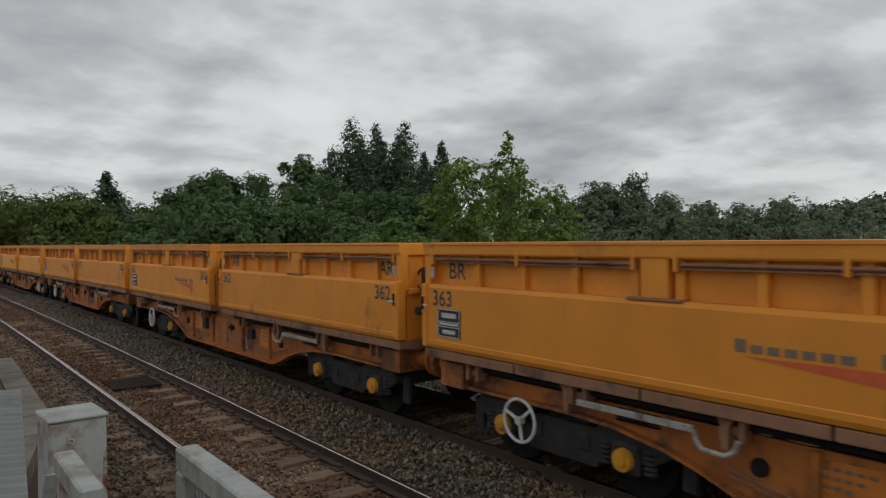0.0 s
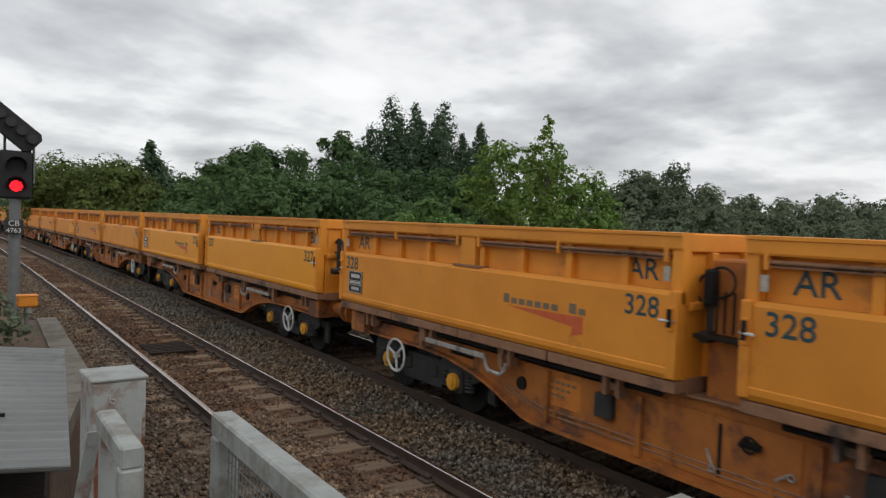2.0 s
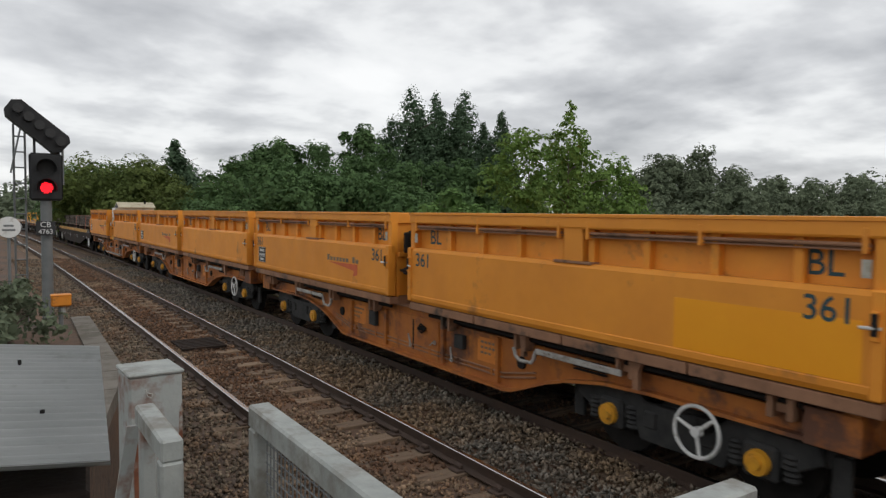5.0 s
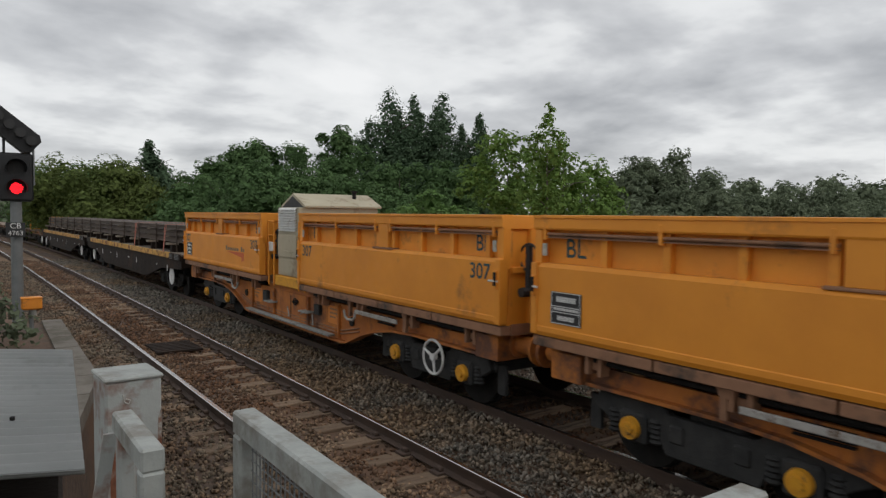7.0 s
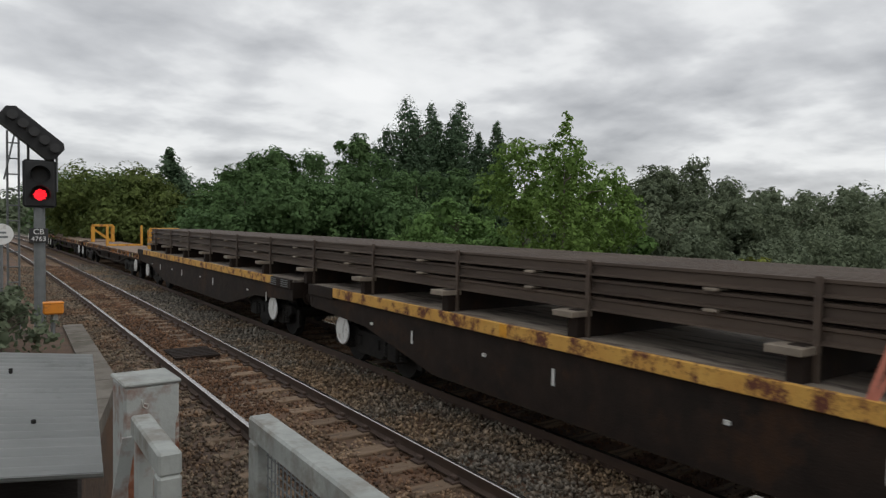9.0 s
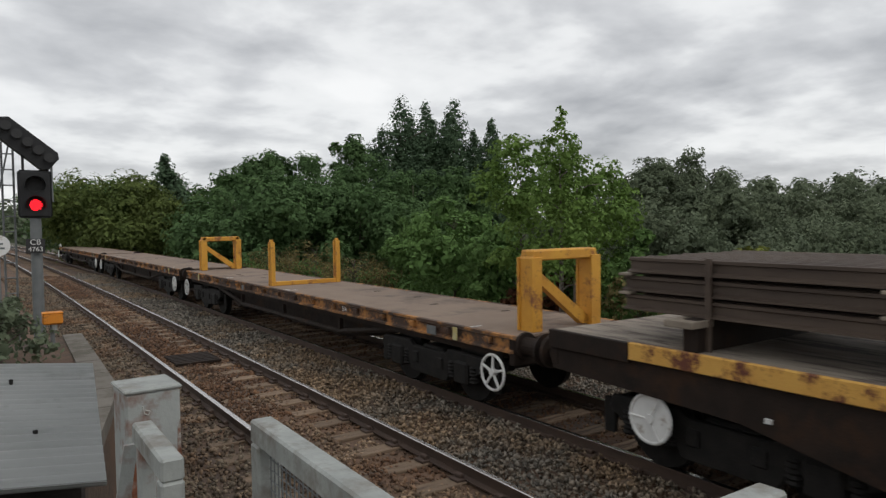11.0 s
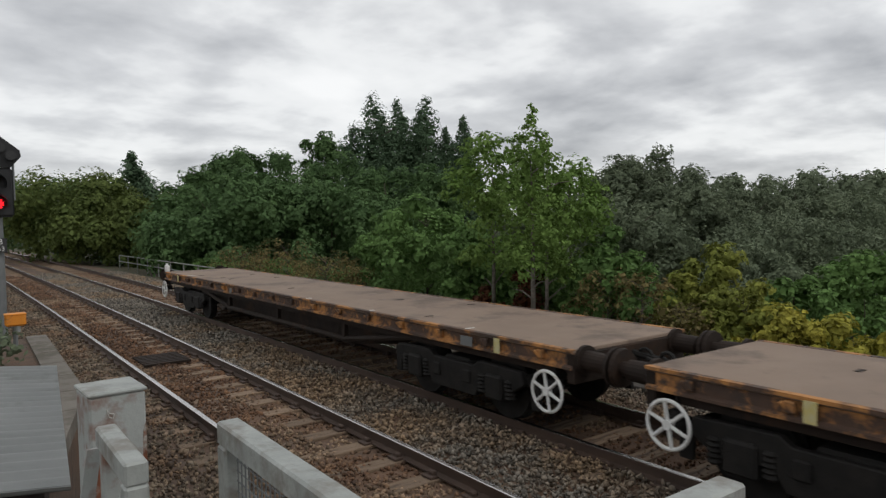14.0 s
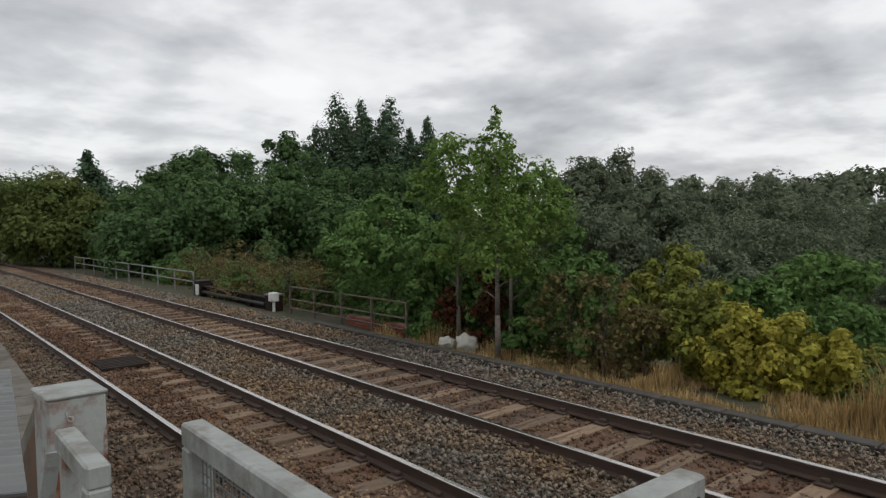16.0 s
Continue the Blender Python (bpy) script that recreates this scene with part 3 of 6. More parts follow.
def bogie(parent, yc, base, r, material, cap=None):
    h = base / 2
    for s in (-1, 1):
        bm = bmesh.new()
        outline = [(yc - h - 0.55, r + 0.12), (yc - h - 0.5, r + 0.28), (yc - h + 0.35, r + 0.30), (yc - 0.45, r + 0.22), (yc + 0.45, r + 0.22), (yc + h - 0.35, r + 0.30),
                   (yc + h + 0.5, r + 0.28), (yc + h + 0.55, r + 0.12), (yc + h + 0.3, r - 0.02), (yc + h - 0.3, r - 0.02), (yc + 0.5, r - 0.20), (yc - 0.5, r - 0.20),
                   (yc - h + 0.3, r - 0.02), (yc - h - 0.3, r - 0.02)]
        prism(bm, outline, "x", s * 0.93, s * 1.03)
        bmesh.ops.bevel(bm, geom=list(bm.edges), offset=0.015, segments=1, affect='EDGES')
        part("side_frame", bm, material, parent)
        for a in (yc - h, yc + h):
            for e in (-0.27, 0.27):
                bm = bmesh.new()
                coil(bm, (s * 1.0, a + e, r - 0.12), 0.26, 0.08, 0.055, 5)
                part("spring_nest", bm, material, parent)
        for e in (-0.34, 0.36):
            bm = bmesh.new()
            box(bm, s * 1.02, s * 1.06, yc + e - 0.08, yc + e + 0.08, r - 0.04, r + 0.14, 0.015)
            part("brake_bracket", bm, material, parent)
        for a in (yc - h, yc + h):
            for e in (-0.64, 0.64):
                bm = bmesh.new()
                box(bm, s * 0.86, s * 0.92, a + e - 0.08, a + e + 0.08, r - 0.2, r + 0.2, 0.01)
                part("brake_block", bm, material, parent)
    bm = bmesh.new()
    box(bm, -0.95, 0.95, yc - 0.3, yc + 0.3, r - 0.02, r + 0.26, 0.03)
    part("bolster", bm, material, parent)
    for a in (yc - h - 0.5, yc + h + 0.5):
        part("end_beam", box(bmesh.new(), -0.95, 0.95, a - 0.06, a + 0.06, r + 0.08, r + 0.24, 0.02), material, parent)
    for a in (yc - h, yc + h):
        wheelset(parent, a, r, GRIME, cap)


def hand_wheel(parent, y, z, r, spokes, x=-1.2, dish=False, label="white hand brake wheel"):
    bm = bmesh.new()
    hoop(bm, (x, y, z), r, 0.020)
    rod(bm, (x - 0.03, y, z), (x + 0.05, y, z), 0.05, seg=14)
    if dish:
        rod(bm, (x - 0.005, y, z), (x + 0.012, y, z), r, seg=28)
        for k in range(spokes):
            a = 2 * math.pi * k / spokes
            rod(bm, (x - 0.015, y, z), (x - 0.015, y + r * math.cos(a), z + r * math.sin(a)), 0.012, seg=6)
    else:
        for k in range(spokes):
            a = 2 * math.pi * k / spokes + 0.35
            rod(bm, (x, y, z), (x, y + r * math.cos(a), z + r * math.sin(a)), 0.022, 0.018, seg=8)
    part("hand_wheel", bm, WHITE, parent, label, smooth=False)
    bm = bmesh.new()
    rod(bm, (x + 0.03, y, z), (-0.8, y, z), 0.025, seg=8)
    box(bm, -1.12, -0.95, y - 0.08, y + 0.08, z - 0.02, z + 0.12, 0.01)
    rod(bm, (-1.0, y, z), (-1.0, y, 1.0), 0.03, seg=8)
    part("wheel_bracket", bm, GRIME, parent)


def buffers(parent, yend, material, shank):
    d = 1 if yend > 0 else -1
    for s in (-1, 1):
        bm = bmesh.new()
        rod(bm, (s * 0.87, yend - d * 0.02, 1.0), (s * 0.87, yend + d * 0.36, 1.0), 0.125, 0.115, seg=18)
        rod(bm, (s * 0.87, yend, 1.0), (s * 0.87, yend + d * 0.05, 1.0), 0.18, seg=18)
        rod(bm, (s * 0.87, yend + d * 0.36, 1.0), (s * 0.87, yend + d * 0.55, 1.0), 0.085, seg=14)
        rod(bm, (s * 0.87, yend + d * 0.53, 1.0), (s * 0.87, yend + d * 0.58, 1.0), 0.22, 0.21, seg=20)
        part("buffer", bm, material, parent)
    bm = bmesh.new()
    rod(bm, (0, yend, 0.98), (0, yend + d * 0.6, 0.92), 0.045, seg=8)
    for k in range(3):
        hoop(bm, (0, yend + d * (0.2 + 0.16 * k), 0.95), 0.10, 0.022, "z" if k % 2 else "x", 14, 6)
    rod(bm, (0.35, yend, 0.95), (0.3, yend + d * 0.3, 0.6), 0.03, seg=8)
    rod(bm, (0.3, yend + d * 0.3, 0.6), (0.1, yend + d * 0.55, 0.75), 0.03, seg=8)
    part("coupling", bm, shank, parent)


def tipper_box(parent, y0, y1, gate):
    """One side-tipping body: rim, ribbed upper side, big lower flap, ends."""
    wide = (y0 + y1) / 2 - 0.15
    for s in (-1, 1):
        bm = bmesh.new()
        prism(bm, [(s * 1.20, 2.52), (s * 1.35, 2.52), (s * 1.36, 2.54), (s * 1.36, 2.645), (s * 1.375, 2.65), (s * 1.375, 2.68), (s * 1.20, 2.685)], "y", y0, y1)
        part("top_rim", bm, ORANGE, parent)
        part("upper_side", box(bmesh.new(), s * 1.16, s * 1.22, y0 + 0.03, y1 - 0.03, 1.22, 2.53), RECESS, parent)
        part("rib", box(bmesh.new(), s * 1.215, s * 1.345, wide - 0.15, wide + 0.15, 2.15, 2.53, 0.01), ORANGE, parent)
        part("rib_foot", box(bmesh.new(), s * 1.215, s * 1.365, wide - 0.30, wide + 0.30, 2.125, 2.155, 0.006), SILL, parent)
        for e in (-2.56, -1.78, -1.0, -0.24, 0.24, 1.0, 1.78, 2.56):
            if y0 + 0.3 < wide + e < y1 - 0.3:
                part("rib", box(bmesh.new(), s * 1.215, s * 1.30, wide + e - 0.045, wide + e + 0.045, 2.05, 2.53, 0.008), ORANGE, parent)
        for y in (y0 + 0.06, y1 - 0.06):
            part("corner_post", box(bmesh.new(), s * 1.21, s * 1.34, y - 0.06, y + 0.06, 2.0, 2.53, 0.01), ORANGE, parent)
        for a, b in ((y0 + 0.15, wide - 0.2), (wide + 0.2, y1 - 0.15)):
            bm = prism(bmesh.new(), [(s * 1.29, 2.425), (s * 1.335, 2.425), (s * 1.335, 2.435), (s * 1.30, 2.435), (s * 1.30, 2.475), (s * 1.29, 2.475)], "y", a, b)
            rod(bm, (s * 1.325, a, 2.468), (s * 1.325, b, 2.468), 0.019, seg=8)
            bar = part("torsion_bar", bm, SILL, parent)
            for q in (a + 0.03, (a + b) / 2, b - 0.03):
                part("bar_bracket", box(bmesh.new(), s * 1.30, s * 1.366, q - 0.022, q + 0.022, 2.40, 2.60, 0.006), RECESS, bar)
        # the flap: a shallow tray with folded edges
        bm = bmesh.new()
        prism(bm, [(s * 1.24, 1.30), (s * 1.36, 1.30), (s * 1.385, 1.35), (s * 1.385, 1.405), (s * 1.375, 1.415), (s * 1.375, 2.09), (s * 1.33, 2.135), (s * 1.24, 2.135)], "y", y0 + 0.02, y1 - 0.02)
        part("side_flap", bm, gate, parent)
        for y, d in ((y0, 1), (y1, -1)):
            bm = bmesh.new()
            box(bm, s * 1.26, s * 1.40, y + d * 0.0, y + d * 0.10, 1.31, 2.14, 0.012)
            box(bm, s * 1.36, s * 1.43, y + d * 0.03, y + d * 0.09, 1.76, 1.99, 0.008)
            stile = part("flap_stile", bm, ORANGE, parent)
            part("latch_slot", box(bmesh.new(), s * 1.40, s * 1.434, y + d * 0.035, y + d * 0.085, 1.80, 1.97), GRIME, stile)
            bm = rod(bmesh.new(), (s * 1.41, y + d * 0.02, 1.86), (s * 1.45, y + d * 0.16, 1.86), 0.014, seg=6)
            part("latch", bm, WHITE, stile)
        for i in range(4):
            a, b = y0 + (y1 - y0) * i / 4, y0 + (y1 - y0) * (i + 1) / 4
            part("sill", box(bmesh.new(), s * 1.18, s * 1.36, a + 0.012, b - 0.012, 1.17, 1.285, 0.01), SILL, parent)
        part("tipping_shaft", rod(bmesh.new(), (s * 1.16, y0 + 0.3, 1.09), (s * 1.16, y1 - 0.3, 1.09), 0.03, seg=8), GRIME, parent, "dark tipping shaft below the sill")
        for i in (1, 3, 5, 7):
            y = y0 + (y1 - y0) * i / 8
            bm = bmesh.new()
            for e in (-0.09, 0.09):
                box(bm, s * 1.12, s * 1.26, y + e - 0.03, y + e + 0.03, 0.95, 1.18, 0.008)
            box(bm, s * 1.06, s * 1.20, y - 0.09, y + 0.09, 1.0, 1.08, 0.008)
            part("hinge_bracket", bm, SILL, parent)
    bm = bmesh.new()
    box(bm, -1.18, 1.18, y0, y1, 1.16, 1.30)
    part("floor", bm, SILL, parent)
    for y, d in ((y0, 1), (y1, -1)):
        bm = bmesh.new()
        box(bm, -1.2, 1.2, y + d * 0.04, y + d * 0.12, 1.2, 2.5)
        box(bm, -1.22, 1.22, y, y + d * 0.16, 2.50, 2.68, 0.012)
        for x in (-0.85, -0.3, 0.3, 0.85):
            box(bm, x - 0.05, x + 0.05, y - d * 0.02, y + d * 0.08, 1.3, 2.5, 0.008)
        box(bm, -1.2, 1.2, y - d * 0.02, y + d * 0.06, 1.95, 2.03, 0.008)
        part("end_wall", bm, ORANGE, parent)
        bm = bmesh.new()
        rod(bm, (-1.15, y - d * 0.12, 1.72), (1.15, y - d * 0.12, 1.72), 0.06, seg=10)
        for x in (-1.0, 0.9):
            hoop(bm, (x, y - d * 0.1, 2.15), 0.17, 0.018, "x", 16, 6)
            rod(bm, (x, y - d * 0.1, 1.75), (x, y - d * 0.1, 2.3), 0.045, seg=8)
        part("hose", bm, HOSE, parent)


def tipper_frame(parent, wells):
    ends = 6.92
    for s in (-1, 1):
        bm = bmesh.new()
        a, b = wells
        rise = [(0.0, 0.34), (0.18, 0.37), (0.45, 0.47), (0.8, 0.60), (1.15, 0.70), (1.75, 0.80), (2.4, 0.83), (4.3, 0.82)]
        foot = [(a - d, z) for d, z in rise[::-1]] + [(b + d, z) for d, z in rise]
        outline = [(ends, 0.84), (ends, 1.01), (-ends, 1.01), (-ends, 0.84)] + foot
        prism(bm, outline, "x", s * 1.02, s * 1.07)
        part("frame_side", bm, FRAME_ORANGE, parent)
        bm = bmesh.new()
        for (p, q) in zip(foot, foot[1:]):
            prism(bm, [(p[0], p[1] - 0.025), (q[0], q[1] - 0.025), (q[0], q[1] + 0.012), (p[0], p[1] + 0.012)], "x", s * 0.98, s * 1.17)
        part("bottom_flange", bm, FRAME_ORANGE, parent)
        bm = bmesh.new()
        for y in (a + 0.2, -0.9, 0.9, b - 0.2):
            part("stiffener", box(bmesh.new(), s * 1.06, s * 1.13, y - 0.03, y + 0.03, 0.38, 1.0, 0.006), FRAME_ORANGE, parent)
        part("saddle_plate", box(bmesh.new(), s * 1.02, s * 1.075, -1.25, 1.25, 1.012, 1.13, 0.006), FRAME_ORANGE, parent)
        part("saddle_flange", box(bmesh.new(), s * 0.9, s * 1.16, -1.2, 1.2, 1.131, 1.156, 0.005), SILL, parent)
        part("web_plate", box(bm, s * 1.06, s * 1.09, -0.75, 0.75, 0.40, 1.0, 0.006), FRAME_ORANGE, parent)
        # pipes low on the web, boxes, vents and stencilled panels
        for z in (0.47, 0.53):
            part("air_pipe", rod(bmesh.new(), (s * 1.085, -2.35, z), (s * 1.085, 2.35, z), 0.014, seg=6), SILL, parent)
        for d in (-1, 1):
            for z0, z1 in ((0.47, 0.60), (0.53, 0.66)):
                part("air_pipe", rod(bmesh.new(), (s * 1.085, d * 2.35, z0), (s * 1.085, d * 3.0, z1), 0.014, seg=6), SILL, parent)
            for k in range(3):
                y = d * (0.5 + k * 0.8)
                part("pipe_clip", box(bmesh.new(), s * 1.07, s * 1.105, y - 0.02, y + 0.02, 0.45, 0.55, 0.004), FRAME_ORANGE, parent)
            bm = rod(bmesh.new(), (s * 1.065, d * 2.72, 0.74), (s * 1.10, d * 2.72, 0.74), 0.085, 0.08, 16)
            part("vent_hole", bm, GRIME, parent)
            bm = bmesh.new()
            for k in range(4):
                box(bm, s * 1.075, s * 1.12, d * 3.95 - 0.25, d * 3.95 + 0.25, 0.86 + k * 0.036, 0.878 + k * 0.036)
            part("grille", bm, GRIME, parent)
            part("web_stain", box(bmesh.new(), s * 1.066, s * 1.0715, d * 2.02 - 0.28, d * 2.02 + 0.28, 0.60, 0.94), CLEAN_PANEL, parent, "cleaner orange panel with small stencilling")
            bm = bmesh.new()
            for k in range(3):
                for j in range(5 - k):
                    box(bm, s * 1.0715, s * 1.074, d * 2.02 + 0.20 - j * 0.085 - 0.06, d * 2.02 + 0.20 - j * 0.085, 0.86 - k * 0.075, 0.892 - k * 0.075)
            tagged(part("stencil_bar", bm, FADED_BLUE, parent), kind="stuff")
        for y, w, z0, z1 in ((-1.36, 0.11, 0.70, 0.90), (1.36, 0.12, 0.66, 0.92)):
            part("valve_box", box(bmesh.new(), s * 1.065, s * 1.15, y - w, y + w, z0, z1, 0.012), BOGIE_GREY, parent)
        part("slot", box(bmesh.new(), s * 1.088, s * 1.094, -0.02, 0.02, 0.45, 0.95), GRIME, parent)
        bm = bmesh.new()
        for k in range(5):
            rod(bm, (s * 1.09, -0.22 - 0.04 * k, 0.84 + 0.02 * (k % 2)), (s * 1.15, -0.24 - 0.04 * k, 0.83), 0.028, seg=6)
        hoop(bm, (s * 1.13, -0.30, 0.84), 0.07, 0.013, "x", 12, 5)
        part("valve_cock", bm, GRIME, parent)
        for y, z, t in ((0.05, 0.55, 65), (-0.68, 0.70, -35), (-1.15, 0.52, 80)):
            bm = rod(bmesh.new(), (s * 1.12, y, z), (s * 1.12, y + 0.16 * math.cos(radians(t)), z + 0.16 * math.sin(radians(t))), 0.013, seg=6)
            hoop(bm, (s * 1.12, y, z - 0.03), 0.028, 0.010, "x", 10, 5)
            part("tie_hook", bm, DULL_WHITE, parent)
        # white lever by each bogie: a flat bar with a cranked, upturned end
        for d in (-1, 1):
            y = d * 3.22
            bm = box(bmesh.new(), s * 1.27, s * 1.30, y, y + d * 1.36, 0.965, 1.035, 0.008)
            for q0, q1 in (((0, 1.0), (-0.03, 0.90)), ((-0.03, 0.90), (-0.08, 0.84)), ((-0.08, 0.84), (-0.30, 0.83)), ((-0.30, 0.83), (-0.38, 0.88)), ((-0.38, 0.88), (-0.42, 0.98))):
                rod(bm, (s * 1.285, y + d * q0[0], q0[1]), (s * 1.285, y + d * q1[0], q1[1]), 0.023, seg=8)
            part("brake_lever", bm, DULL_WHITE, parent, "white brake lever")
            bm = prism(bmesh.new(), [(y - d * 0.28 - 0.08, 1.17), (y - d * 0.28 + 0.08, 1.17), (y - d * 0.28 + 0.03, 1.05), (y - d * 0.28 + 0.03, 0.88), (y - d * 0.28 - 0.03, 0.88), (y - d * 0.28 - 0.03, 1.05)], "x", s * 1.20, s * 1.26)
            part("lever_hanger", bm, SILL, parent)
            y = d * 4.75
            bm = prism(bmesh.new(), [(y - 0.09, 1.17), (y + 0.09, 1.17), (y + 0.035, 1.05), (y + 0.035, 0.86), (y - 0.035, 0.86), (y - 0.035, 1.05)], "x", s * 1.20, s * 1.26)
            part("lever_hanger", bm, SILL, parent)
    bm = bmesh.new()
    for y in (-5.6, -3.8, -2.2, 0, 2.2, 3.8, 5.6):
        box(bm, -1.02, 1.02, y - 0.08, y + 0.08, 0.82, 1.12)
    box(bm, -0.9, 0.9, wells[0], wells[1], 0.5, 0.56)
    box(bm, -0.3, 0.3, -6.8, 6.8, 0.84, 1.08)
    rod(bm, (0.3, -1.6, 0.75), (0.3, 1.2, 0.75), 0.2, seg=14)
    part("cross_member", bm, GRIME, parent)
    for d in (-1, 1):
        bm = bmesh.new()
        box(bm, -1.22, 1.22, d * 6.82, d * 6.96, 0.80, 1.16, 0.015)
        box(bm, -1.24, -1.0, d * 6.5, d * 6.96, 0.80, 1.12, 0.01)
        box(bm, 1.0, 1.24, d * 6.5, d * 6.96, 0.80, 1.12, 0.01)
        part("headstock", bm, FRAME_ORANGE, parent)


def data_plate(parent, y):
    bm = bmesh.new(); box(bm, -1.388, -1.378, y - 0.23, y + 0.23, 1.47, 1.83)
    pl = part("data_plate", bm, BLACK_PLATE, parent, "black data plate with white writing")
    bm = bmesh.new()
    for z in (1.475, 1.60, 1.665, 1.82):
        box(bm, -1.3905, -1.3875, y - 0.22, y + 0.22, z, z + 0.008)
    box(bm, -1.3905, -1.3875, y - 0.22, y - 0.212, 1.475, 1.825); box(bm, -1.3905, -1.3875, y + 0.212, y + 0.22, 1.475, 1.825)
    for z, w, hgt in ((1.72, 0.15, 0.06), (1.625, 0.19, 0.03), (1.515, 0.13, 0.05)):
        k, c = 8, -w
        for i in range(k):
            box(bm, -1.3905, -1.3875, y + c + i * 2 * w / k, y + c + (i + 0.72) * 2 * w / k, z, z + hgt)
    tagged(part("plate_line", bm, WHITE, pl), kind="stuff")


def house_mark(parent, y):
    """Plain bars and a red swoosh where the owner's mark is."""
    bm = bmesh.new()
    for i in range(10):
        if i != 7:
            box(bm, -1.3795, -1.3765, y + 0.68 - i * 0.137 - 0.10, y + 0.68 - i * 0.137, 1.76, 1.76 + (0.11 if i in (0, 8) else 0.07))
    tagged(part("mark_bar", bm, FADED_BLUE, parent, "faded blue plain bars"), kind="stuff")
    bm = bmesh.new()
    prism(bm, [(y + 0.62, 1.73), (y - 0.62, 1.74), (y - 0.62, 1.56), (y - 0.45, 1.52), (y - 0.48, 1.62), (y - 0.1, 1.66)], "x", -1.3795, -1.3765)
    part("mark_swoosh", bm, RED_INK, parent, "faded red swoosh")


CLEAN_PANEL = surface("cleaner_orange_panel", (0.72, 0.25, 0.03), (0.56, 0.18, 0.03), 5.0, (0.5, 0.7), stain=(0.2, 0.08, 0.03), stain_scale=4.0, stain_from=0.6)
DULL_WHITE = surface("grimy_white_paint", (0.46, 0.45, 0.42), (0.30, 0.28, 0.25), 9.0, (0.5, 0.7), stain=(0.12, 0.08, 0.05), stain_scale=6, stain_from=0.58, bump=0.1)
STICKER = surface("worn_sticker", (0.5, 0.48, 0.42), (0.3, 0.28, 0.2), 25.0, (0.5, 0.7), bump=0)


